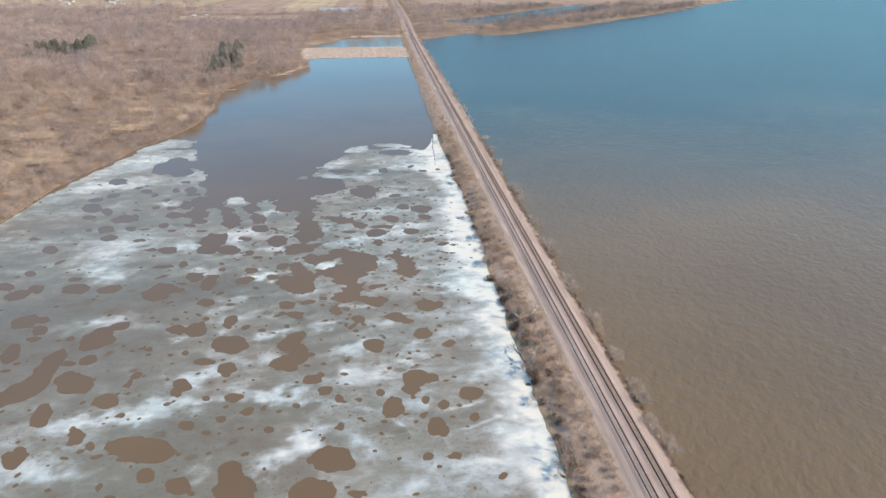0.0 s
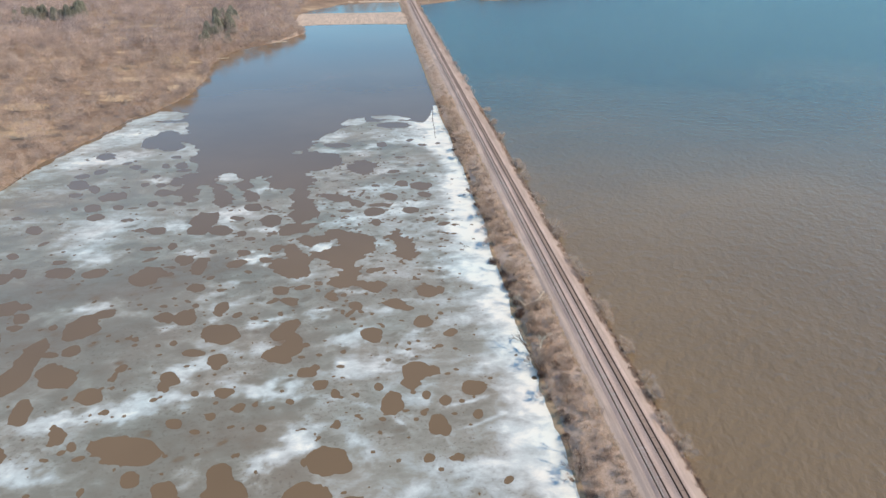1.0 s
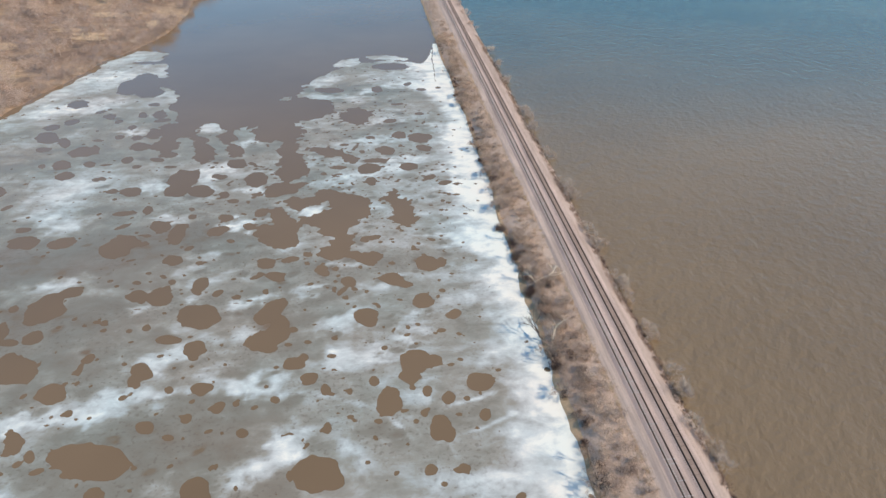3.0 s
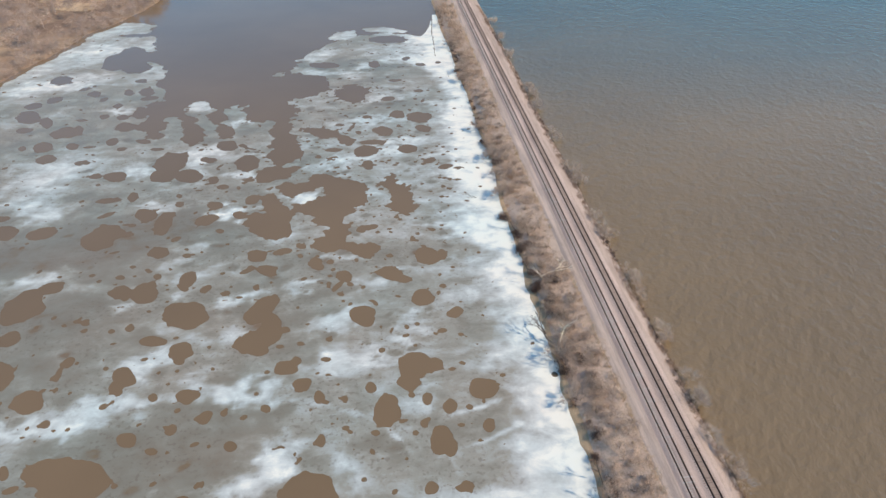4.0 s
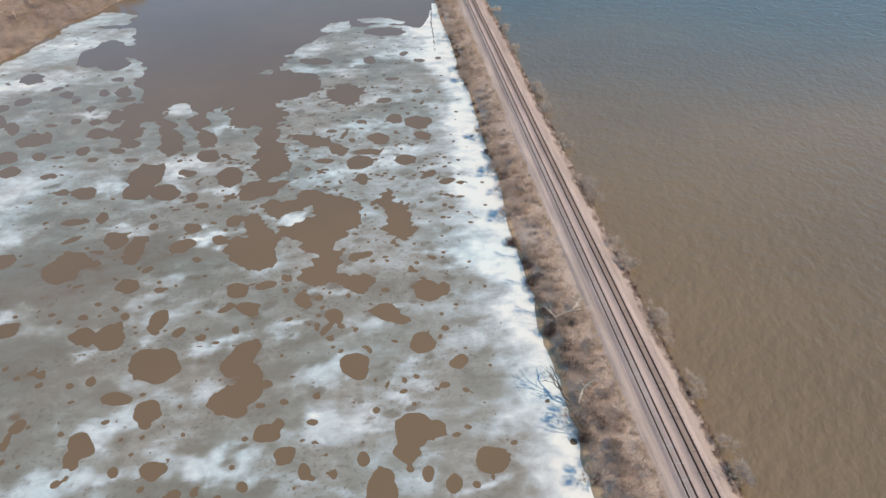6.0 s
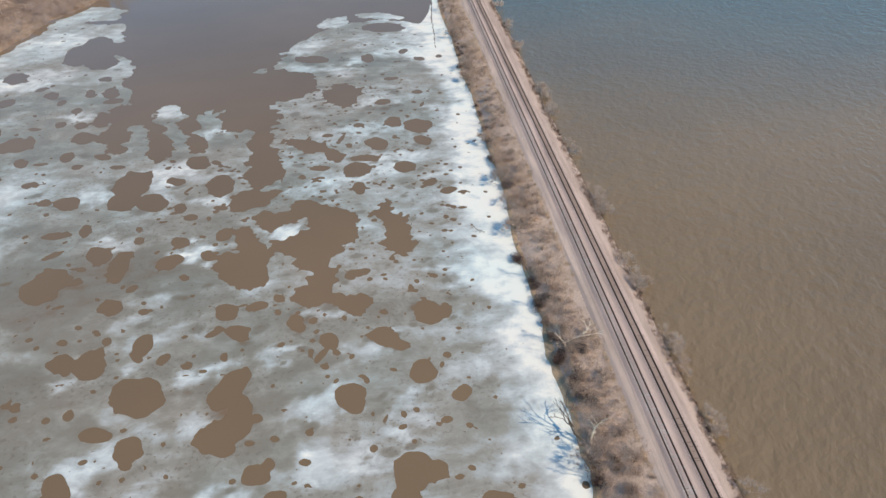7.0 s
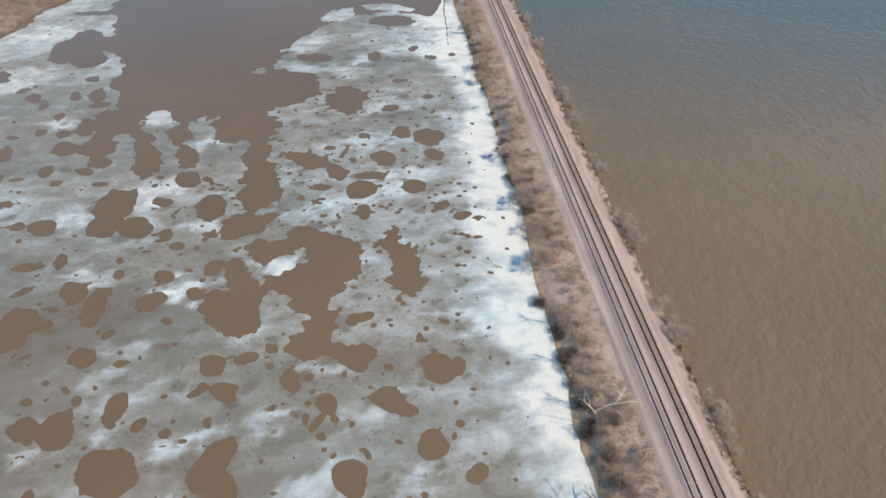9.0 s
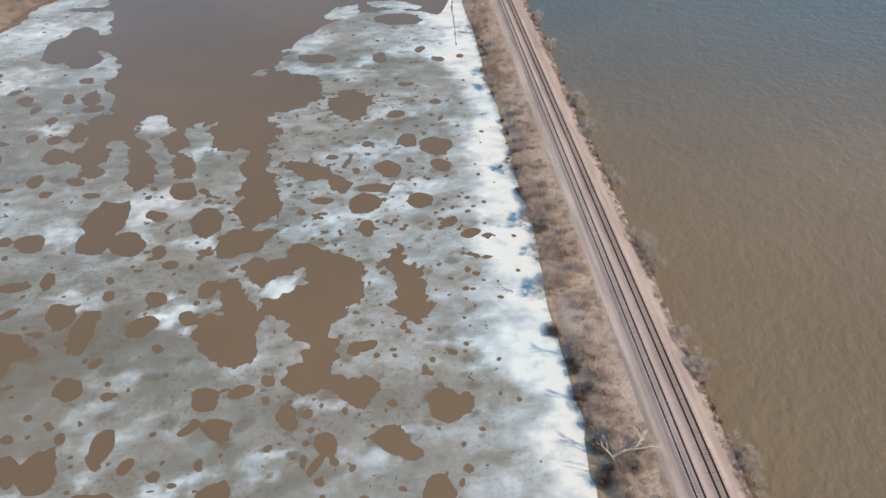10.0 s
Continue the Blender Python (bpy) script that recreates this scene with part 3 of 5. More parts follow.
lead(-20.0, 259.6, 5.0, 3.7, -73)
lead(-34.4, 266.3, 8.8, 7.4, 17)
lead(-33.8, 279.4, 14.5, 5.6, -80)
lead(-33.1, 286.8, 18.4, 6.6, -81)
lead(-35.5, 291.7, 20.6, 6.3, -81)
lead(-10.7, 292.0, 6.1, 4.0, -68)
lead(-20.7, 298.7, 8.5, 5.4, -25)
lead(-24.9, 300.7, 5.6, 4.6, -61)
lead(-74.0, 307.1, 20.2, 4.4, -74)
lead(-71.9, 307.3, 15.4, 4.9, -73)
lead(-87.5, 308.5, 13.3, 7.2, -62)
lead(-89.2, 315.5, 23.9, 5.3, -72)
lead(-48.4, 318.8, 12.4, 5.6, -77)
lead(-65.1, 318.9, 7.3, 4.8, -62)
lead(-44.5, 324.0, 17.4, 11.9, -69)
lead(-97.8, 326.7, 12.6, 3.5, -70)
lead(-65.6, 327.0, 11.1, 3.1, -76)
lead(-89.7, 330.7, 13.4, 7.8, -60)
lead(-8.5, 341.5, 10.3, 7.5, 82)
lead(-64.0, 345.6, 34.5, 17.4, -11)
lead(-34.1, 352.2, 18.7, 15.0, -60)
lead(-90.6, 362.3, 28.6, 9.1, -73)
lead(-46.6, 384.0, 17.4, 9.0, -78)
lead(-79.3, 416.0, 69.5, 34.4, -73)
lead(-40.6, 427.0, 29.1, 16.5, -79)
lead(-105.9, 428.6, 48.2, 13.3, -74)
pan(-25.4, 230.6, 5.6, 1.7, -82)
pan(-25.7, 244.3, 3.4, 2.2, 9)
pan(-21.1, 247.8, 5.1, 1.7, 14)
pan(-28.8, 249.9, 1.0, 0.7, -19)
pan(-28.1, 252.8, 1.4, 1.0, -19)
pan(-31.2, 259.5, 5.2, 1.0, 5)
pan(-74.4, 291.2, 5.6, 3.7, -53)
pan(-43.2, 297.9, 5.8, 3.7, -71)
pan(-64.3, 299.8, 10.2, 2.8, -75)
pan(-79.9, 304.4, 11.7, 2.8, -73)
pan(-50.1, 304.5, 8.2, 4.8, -72)
pan(-84.2, 306.3, 2.8, 1.6, -17)
pan(-42.2, 308.6, 4.8, 2.9, 87)
pan(-69.2, 313.1, 9.1, 3.3, -73)
pan(-57.7, 314.2, 5.4, 3.3, 32)
pan(-54.7, 319.8, 4.7, 1.8, -77)
pan(-76.3, 324.7, 3.3, 1.8, -67)
pan(-58.2, 325.9, 6.9, 2.6, -76)
pan(-74.9, 332.5, 6.4, 3.6, -54)
pan(-28.3, 371.1, 8.4, 3.5, -20)
pan(-30.9, 388.0, 6.9, 4.0, -10)
pan(-28.0, 396.8, 10.0, 5.7, 68)
pan(-14.7, 427.4, 9.1, 5.1, 36)
pan(-15.6, 431.2, 9.4, 4.3, 43)
pan(10.4, 436.4, 11.3, 4.0, -21)
pan(6.9, 437.0, 12.1, 5.2, -16)
drift(23.3, 120.1, 12.2, 2.8, 2, 1)
drift(3.4, 120.3, 10.9, 2.7, 22, 0.9)
drift(21.5, 125.7, 7.8, 2.1, 9, 1.2)
drift(-32.5, 129.5, 4.5, 2.7, 66)
drift(-44.7, 130.2, 4.2, 2.4, -16, 1.1)
drift(-84.0, 132.6, 8.4, 3.3, -12, 1.2)
drift(-91.2, 134.3, 7.3, 3.6, -19, 0.9)
drift(-7.5, 136.3, 5.3, 2.1, -49, 0.8)
drift(-24.5, 136.9, 7.9, 3.6, 37, 1.9)
drift(24.0, 141.3, 6.4, 0.5, 19, 1.2)
drift(2.9, 142.6, 3.7, 0.5, -49, 1.2)
drift(20.7, 148.9, 5.5, 0.5, 18, 1.2)
drift(-9.4, 151.3, 4.9, 0.6, -23, 0.8)
drift(7.4, 151.7, 3.4, 3.2, -58, 1)
drift(-74.2, 153.7, 17.5, 2.6, 8, 1.5)
drift(-65.9, 154.4, 9.5, 1.8, 4)
drift(-61.4, 157.5, 12.5, 2.0, 4, 1.5)
drift(-32.1, 158.8, 9.0, 3.3, -8, 1.6)
drift(-62.6, 159.0, 10.6, 2.2, 0, 1.3)
drift(-7.3, 165.7, 10.6, 3.0, 0, 1.3)
drift(-54.8, 172.3, 6.5, 3.3, 4, 1.5)
drift(4.4, 174.7, 8.8, 3.6, 21, 1.4)
drift(-36.7, 179.4, 5.5, 4.5, 72, 1.1)
drift(-10.3, 180.4, 7.4, 3.0, 12, 1.4)
drift(-50.1, 180.8, 9.0, 2.0, -22, 0.8)
drift(18.9, 187.0, 4.4, 2.6, 20, 0.9)
drift(20.9, 189.5, 4.3, 3.3, -5, 0.8)
drift(-40.5, 189.6, 4.1, 2.9, -26, 1.2)
drift(-38.5, 192.3, 5.8, 2.9, 18, 1.3)
drift(-65.5, 192.8, 4.5, 2.5, -3, 0.9)
drift(-23.2, 195.4, 4.1, 3.3, 13, 0.8)
drift(-54.4, 196.4, 3.3, 1.2, -8, 1.2)
drift(-1.4, 197.4, 3.3, 2.8, -78, 0.6)
drift(-20.9, 199.3, 3.8, 0.7, 10, 1.2)
drift(25.4, 202.1, 6.4, 3.0, 33, 1)
drift(5.0, 203.4, 4.7, 0.7, -5, 0.8)
drift(-94.0, 205.4, 13.5, 4.9, 3, 1.4)
drift(-47.3, 206.0, 8.6, 3.4, 9, 0.7)
drift(-93.3, 209.6, 7.8, 2.3, 0, 1.3)
drift(-12.2, 210.3, 6.6, 1.2, -5, 0.8)
drift(-58.6, 213.4, 4.2, 3.4, 14, 0.7)
drift(-54.3, 220.8, 4.3, 2.5, -7, 0.8)
drift(18.1, 225.4, 9.9, 1.3, 2, 1.3)
drift(-28.6, 225.5, 5.6, 4.2, -61, 0.6)
drift(-47.9, 239.4, 4.9, 3.5, -13, 2.4)
drift(-39.0, 241.3, 3.3, 1.7, 28, 1.2)
drift(-71.4, 243.3, 10.6, 2.1, 10, 1.1)
drift(-107.6, 245.6, 8.5, 6.8, -61, 1.3)
drift(-23.0, 246.2, 5.6, 3.3, 14, 1.8)
drift(-73.8, 246.6, 7.8, 1.6, 7, 1.2)
drift(-50.1, 265.0, 4.7, 2.0, -8)
drift(-46.4, 265.5, 6.1, 2.3, -2, 1.3)
drift(-113.8, 271.1, 15.0, 9.7, 83, 1.3)
drift(-13.1, 272.3, 7.2, 3.2, -7, 1.2)
drift(-12.1, 272.7, 11.1, 3.1, 5, 1.2)
drift(-85.8, 272.9, 7.9, 2.7, -9, 1.3)
drift(-3.4, 273.1, 12.9, 3.0, 6, 1.4)
drift(-84.3, 273.2, 8.7, 1.8, -6, 1.3)
drift(-65.8, 279.0, 8.9, 3.8, -71, 1.5)
drift(-44.4, 279.9, 6.6, 2.8, -8, 0.8)
drift(6.7, 280.8, 13.3, 3.3, 33, 1.5)
drift(6.7, 287.4, 13.1, 2.7, 13, 1.2)
drift(-61.5, 287.7, 6.9, 3.5, -11, 1.5)
drift(17.1, 289.7, 8.7, 2.8, 5)
drift(-2.0, 307.4, 13.9, 2.8, 11, 1.2)
drift(-2.7, 310.1, 12.9, 2.5, 14, 1)
drift(-55.7, 313.3, 5.4, 2.6, 29, 1.2)
drift(-106.4, 329.9, 5.5, 2.9, -0, 1.3)
drift(-74.9, 332.5, 6.4, 3.6, -54, 1.5)
drift(8.5, 333.7, 8.7, 1.9, 5, 1.2)
drift(3.7, 334.2, 6.0, 3.0, 2, 1.3)
drift(-134.3, 362.5, 7.6, 3.7, 38, 1.3)
drift(-149.5, 364.0, 15.7, 6.9, 17, 1.3)
drift(-10.6, 364.6, 6.7, 3.4, -9, 1.1)
drift(-24.1, 369.1, 10.7, 3.9, 9, 1.2)
drift(-24.9, 369.8, 11.5, 4.1, -14, 1.2)
drift(-132.8, 374.8, 11.4, 5.5, 3)
drift(-2.6, 375.4, 5.7, 3.3, 10, 1.2)
drift(-104.6, 377.6, 8.6, 6.2, -71)
drift(-1.1, 378.6, 6.1, 3.3, 7, 1.1)
drift(18.5, 385.0, 10.6, 5.8, -6, 1.2)
drift(19.0, 386.5, 18.8, 5.1, 6, 1.4)
drift(-29.5, 393.6, 11.1, 5.5, 37, 1.1)
drift(-24.4, 396.4, 9.0, 6.8, 42, 1.2)
drift(9.5, 397.9, 19.7, 8.0, 9)
drift(-136.2, 415.5, 14.9, 10.4, 39)
drift(31.5, 416.8, 13.9, 7.9, 2, 1.4)
drift(-118.5, 420.4, 9.6, 4.6, -84, 1.3)
drift(-16.0, 429.0, 10.8, 4.9, 42, 1.2)
drift(15.7, 433.7, 12.1, 5.3, -5, 1.4)


def stamp(field, gx, gy, shapes, op, soft, warp_x, warp_y):
    """Lay oval shapes into a field: op takes the old values and the oval's depth in metres."""
    for x, y, rx, ry, a, *more in shapes:
        reach = max(rx, ry) * 1.0 + soft
        i0, i1 = np.searchsorted(gx, (x - reach, x + reach))
        j0, j1 = np.searchsorted(gy, (y - reach, y + reach))
        if i0 == i1 or j0 == j1:
            continue
        s = (slice(j0, j1), slice(i0, i1))
        k = min(1.0, min(rx, ry) / 2.6)
        X = gx[None, i0:i1] - x + warp_x[s] * k
        Y = gy[j0:j1, None] - y + warp_y[s] * k
        u, v = X * math.cos(a) + Y * math.sin(a), -X * math.sin(a) + Y * math.cos(a)
        q = np.sqrt((u / rx) ** 2 + (v / ry) ** 2)
        field[s] = op(field[s], (1 - q) * min(rx, ry), q, *more)


def build_ice(cell, y0, y1):
    gx, gy = np.arange(-200, 46.1, cell), np.arange(y0, y1 + 0.01, cell)
    X, Y = np.meshgrid(gx, gy)
    wx = 3.2 * (fractal(X, Y, 7, 21) - 0.5) + 0.9 * (fractal(X, Y, 1.6, 31, 3) - 0.5)
    wy = 3.2 * (fractal(X, Y, 7, 41) - 0.5) + 0.9 * (fractal(X, Y, 1.6, 51, 3) - 0.5)
    fx, fy = 3.6 * (fractal(X, Y, 3.2, 25, 4) - 0.5), 3.6 * (fractal(X, Y, 3.2, 45, 4) - 0.5)
    w1, w2 = 3.6 * (fractal(X, Y, 8, 21, 3) - 0.5), 3.6 * (fractal(X, Y, 8, 41, 3) - 0.5)
    # the sheet's outline: the shore, the causeway and the thaw edge to the north
    edge_n = np.interp(gx, [-190, -150, -125, -118, -112, -40, -34, -25, -14, 8, 20, 28, 32, 35, 38, 50], [468, 470, 462, 446, 430, 380, 388, 410, 424, 432, 426, 424, 430, 442, 466, 466])[None]
    f = np.minimum(edge_n - Y + 2 * wy, -land(X, Y) - 0.3 - smoothstep(330, 380, Y) * (3.2 + 1.5 * wx))
    f = np.minimum(f, 44.0 - X + 0.5 * wx)
    f = np.minimum(f, 3.0)
    lace = fractal(X, Y, 9, 65, 5, 0.72) - 0.5
    open_water = np.full(X.shape, 9.0)
    stamp(open_water, gx, gy, LEAD, lambda o, d, q: np.minimum(o, -d), 8, wx, wy)
    f = np.minimum(f, open_water + 0.9 + 11.0 * lace)
    rng = np.random.RandomState(4)
    south = [(rng.uniform(-170, 34), y, r, r * rng.uniform(0.5, 0.9), rng.uniform(-0.4, 0.4)) for y, r in zip(rng.uniform(-240, 106, 150), 1.2 + 5.5 * rng.random_sample(150) ** 2.2)]
    small = [s for s in MELT if min(s[2], s[3]) < 4.0]
    large = [s for s in MELT if min(s[2], s[3]) >= 4.0]
    stamp(f, gx, gy, small + south, lambda o, d, q: np.minimum(o, -d), 4, w1 * 0.45 + 0.6 * fx, w2 * 0.45 + 0.6 * fy)
    stamp(f, gx, gy, large, lambda o, d, q: np.minimum(o, -d), 6, w1 * 0.4 + fx * 0.7 + 0.3 * wx, w2 * 0.4 + fy * 0.7 + 0.3 * wy)
    rough = fractal(X, Y, 4.0, 61, 4, 0.7)
    # ragged fringes where the ice is rotten, small pits everywhere
    rotten = np.maximum(smoothstep(0.48, 0.62, fractal(X, Y, 40, 67, 3)), np.exp(-((X + 12) / 34) ** 2 - ((Y - 250) / 60) ** 2))
    f = np.minimum(f, np.where(f < 2.5, f + (4.2 * (rough - 0.42) - 0.1) * rotten + 0.05, f))
    specks = [(rng.uniform(-180, 27) if k % 2 else rng.normal(-15, 32), rng.uniform(70, 455) if k % 2 else rng.normal(265, 60), r, r * rng.uniform(0.5, 0.95), rng.uniform(0, 3.1)) for k, r in enumerate(0.36 + 0.75 * rng.random_sample(2600) ** 2.6)]
    stamp(f, gx, gy, specks, lambda o, d, q: np.minimum(o, -d), 1.0, wx * 0.4, wy * 0.4)
    stamp(f, gx, gy, PAN, lambda o, d, q: np.maximum(o, d - 0.2), 4, wx * 1.0 + 1.3 * fx, wy * 1.0 + 1.3 * fy)
    # a long narrow crack near the causeway
    crack = np.abs(X - np.interp(Y, [385, 430, 470], [33.4, 35.5, 38.8]) + 0.4 * wx) - 0.30 + 0.25 * (rough - 0.5)
    f = np.where((Y > 388) & (Y < 470), np.minimum(f, crack), f)
    f[:, 0] = f[:, -1] = -1

    # how snowy the ice is, 0 wet grey to 1 white; painted lens falloff also lowers it
    U, W = X * 0.96 + Y * 0.28, -X * 0.28 + Y * 0.96
    snow = 0.005 - 0.05 * smoothstep(0, -50, X) - 0.03 * smoothstep(230, 180, Y) + 0.62 * fractal(U * 0.45, W, 22, 71, 5)
    # western dips: partly less snow, partly lens falloff painted as darker ice
    snow = snow - 0.05 * smoothstep(8, -40, X) * smoothstep(165, 195, Y) * smoothstep(330, 255, Y) - 0.03 + 0.19 * np.exp(-((X + 5) / 55) ** 2 - ((Y - 270) / 65) ** 2) - 0.06 * smoothstep(0, -40, X) * smoothstep(215, 170, Y)
    snow = snow - 0.19 * np.exp(-((X + 70) / 40) ** 2 - ((Y - 220) / 45) ** 2)
    snow = np.minimum(snow + 0.05 * smoothstep(215, 260, Y) - 0.13 * smoothstep(325, 375, Y) * smoothstep(-50, -15, X), 0.42)
    wisp = 0.35 + 1.3 * fractal(U * 0.3, W, 7, 77, 4, 0.65)
    drifted = np.zeros(X.shape)
    stamp(drifted, gx, gy, DRIFT, lambda o, d, q, k: np.maximum(o, k * smoothstep(2.0, 0.1, q)), 24, wx * 3 + fx * 2, wy * 3 + fy * 2)
    snow = np.maximum(snow, np.minimum(snow + 0.40 * drifted * wisp, 0.37 + 0.25 * drifted))
    # half-melted spots where the ice has gone thin and brown
    thin = [(rng.uniform(-150, 24) if k % 3 == 0 else rng.normal(-12, 30), rng.uniform(90, 450) if k % 3 == 0 else rng.normal(280, 60), r, r * rng.uniform(0.45, 0.8), rng.uniform(-0.3, 0.7)) for k, r in enumerate(0.6 + 2.0 * rng.random_sample(420) ** 2.0)]
    stamp(snow, gx, gy, thin, lambda o, d, q: o - 0.34 * smoothstep(1.3, 0.6, q), 3, w1 * 1.2 + fx * 0.6, w2 * 1.2 + fy * 0.6)
    ragged = np.interp(Y, [60, 180, 215, 235, 300, 350, 380, 482], [33, 28, 27.5, 25, 28, 30, 22, 20])
    strip = smoothstep(-5, 10, X - ragged + 3.0 * wx + 1.2 * fx + 14 * (fractal(U * 0.4, W, 9, 81) - 0.5))
    snow = np.maximum(snow, snow * (1 - strip) + (0.70 + 0.46 * fractal(U * 0.5, W, 13, 87, 4)) * strip)
    shore = smoothstep(48, 4, -land(X, Y)) * smoothstep(300, 360, Y) * (1 - smoothstep(-120, -90, X))
    snow = np.clip(snow + 0.22 * shore * (0.5 + fractal(U * 0.4, W, 12, 83)), -0.3, 1.1)

    ny, nx = f.shape
    inside = f > 0
    vid = np.full(f.shape, -1)
    # corners, crossings on rows, crossings on columns
    verts, snows = [np.stack((X[inside], Y[inside]), 1)], [snow[inside]]
    vid[inside] = np.arange(inside.sum())
    count = inside.sum()
    hc = inside[:, :-1] != inside[:, 1:]
    k = (f[:, :-1] / (f[:, :-1] - f[:, 1:] + 1e-9))[hc]
    hid = np.full(hc.shape, -1)
    hid[hc] = count + np.arange(hc.sum())
    verts.append(np.stack((X[:, :-1][hc] + k * cell, Y[:, :-1][hc]), 1))
    snows.append(snow[:, :-1][hc])
    count += hc.sum()
    vc = inside[:-1] != inside[1:]
    k = (f[:-1] / (f[:-1] - f[1:] + 1e-9))[vc]
    vidc = np.full(vc.shape, -1)
    vidc[vc] = count + np.arange(vc.sum())
    verts.append(np.stack((X[:-1][vc], Y[:-1][vc] + k * cell), 1))
    snows.append(snow[:-1][vc])
    count += vc.sum()
    P, S = np.concatenate(verts), np.concatenate(snows)
    piece = pieces(inside)
    case = inside[:-1, :-1] * 1 + inside[:-1, 1:] * 2 + inside[1:, 1:] * 4 + inside[1:, :-1] * 8
    a, b, c, d = vid[:-1, :-1], vid[:-1, 1:], vid[1:, 1:], vid[1:, :-1]
    s, e, n, w = hid[:-1], vidc[:, 1:], hid[1:], vidc[:, :-1]
    corner = {"a": a, "b": b, "c": c, "d": d, "s": s, "e": e, "n": n, "w": w}
    polys = {1: ["asw"], 2: ["bes"], 3: ["abew"], 4: ["cne"], 5: ["asw", "cne"], 6: ["bcns"], 7: ["abcnw"], 8: ["dwn"], 9: ["asnd"], 10: ["bes", "dwn"],
             11: ["abend"], 12: ["cdwe"], 13: ["asecd"], 14: ["bcdws"], 15: ["abcd"]}
    for number in range(1, piece.max() + 1):
        floe(number, piece, inside, case, corner, polys, P, S)


def pieces(inside):
    """Numbers the joined pieces of ice, the main sheet first; crumbs under 12 cells are left as 0 and melt away."""
    mark = np.zeros(inside.shape, np.int32)
    todo, groups = inside.copy(), []
    rows, cols = inside.shape
    for j, i in zip(*np.nonzero(inside)):
        if not todo[j, i]:
            continue
        stack, cells = [(j, i)], []
        todo[j, i] = False
        while stack:
            q, p = stack.pop()
            cells.append((q, p))
            for r, s in ((q + 1, p), (q - 1, p), (q, p + 1), (q, p - 1)):
                if 0 <= r < rows and 0 <= s < cols and todo[r, s]:
                    todo[r, s] = False
                    stack.append((r, s))
        if len(cells) > 12:
            groups.append(cells)
    groups.sort(key=len, reverse=True)
    for n, cells in enumerate(groups):
        q = np.array(cells)
        mark[q[:, 0], q[:, 1]] = n + 1
    return mark


def floe(number, piece, inside, case, corner, polys, P, S):
    mine = piece == number
    own = inside & mine
    near = (mine[:-1, :-1] | mine[:-1, 1:] | mine[1:, 1:] | mine[1:, :-1])
    case = own[:-1, :-1] * 1 + own[:-1, 1:] * 2 + own[1:, 1:] * 4 + own[1:, :-1] * 8
    loops, sizes, rims = [], [], []
    for key, shapes in polys.items():
        here = (case == key) & near
        for shape in shapes:
            q = np.stack([corner[ch][here] for ch in shape], 1)
            q = q[(q >= 0).all(1)]
            loops.append(q.ravel())
            sizes.append(np.full(len(q), len(shape)))
            for p0, p1 in zip(shape, shape[1:] + shape[0]):
                if p0 in "nesw" and p1 in "nesw":
                    rims.append(q[:, [shape.index(p0), shape.index(p1)]])
    R = np.concatenate(rims)
    z = 0.02 + 0.025 * S + 0.02 * (fractal(P[:, 0], P[:, 1], 5, 91) - 0.5)
    top = np.column_stack((P, z))
    used = np.unique(R)
    low = np.full(len(P), -1)
    low[used] = len(P) + np.arange(len(used))
    bottom = np.column_stack((P[used], np.full(len(used), -0.12)))
    skirt = np.stack((R[:, 1], R[:, 0], low[R[:, 0]], low[R[:, 1]]), 1)
    loops.append(skirt.ravel())
    sizes.append(np.full(len(skirt), 4))
    V, L, snowy = np.concatenate((top, bottom)), np.concatenate(loops), np.concatenate((S, S[used]))
    kept, L = np.unique(L, return_inverse=True)
    name = "ice_sheet" if number == 1 else "ice_floe"
    me = fast_mesh(name, V[kept], L.ravel(), np.concatenate(sizes), ICE)
    at = me.attributes.new("snow", "FLOAT", "POINT")
    at.data.foreach_set("value", snowy[kept].astype(np.float32))
    if number == 1:
        tagged(new(name, me), "thawing grey and white lake ice riddled with melt holes", "ice", kind="structure")
    else:
        tagged(new(name, me), "loose floe of grey-white ice in brown water", "ice floe", "ice floes")


build_ice(0.6, 80.0, 482.0)
build_ice(2.0, -240.0, 80.0)


# ---- the causeway ----
def slope(name, columns, mat, label, y0=-250, y1=2700, wobble=None):
    """A long strip of ground along the railway: columns of (x, z) from west to east."""
    ys = np.concatenate((np.arange(y0, 90, 8.0), np.arange(90, 520, 1.0), np.arange(520, 1200, 6.0), np.arange(1200, y1 + 1, 30.0)))
    V, n = [], len(columns)
    for i, (x, z) in enumerate(columns):
        dx, dz = wobble(i, ys) if wobble else (0, 0)
        V.append(np.column_stack((x + line_shift(ys) + dx, ys, np.full(len(ys), z) + dz)))
    V = np.stack(V, 1).reshape(-1, 3)
    i = (np.arange(len(ys) - 1)[:, None] * n + np.arange(n - 1)[None]).ravel()
    F = np.stack((i, i + 1, i + n + 1, i + n), 1)
    me = fast_mesh(name, V, F.ravel(), np.full(len(F), 4), mat)
    me.polygons.foreach_set("use_smooth", [True] * len(me.polygons))
    return tagged(new(name, me), label, "embankment", kind="structure")


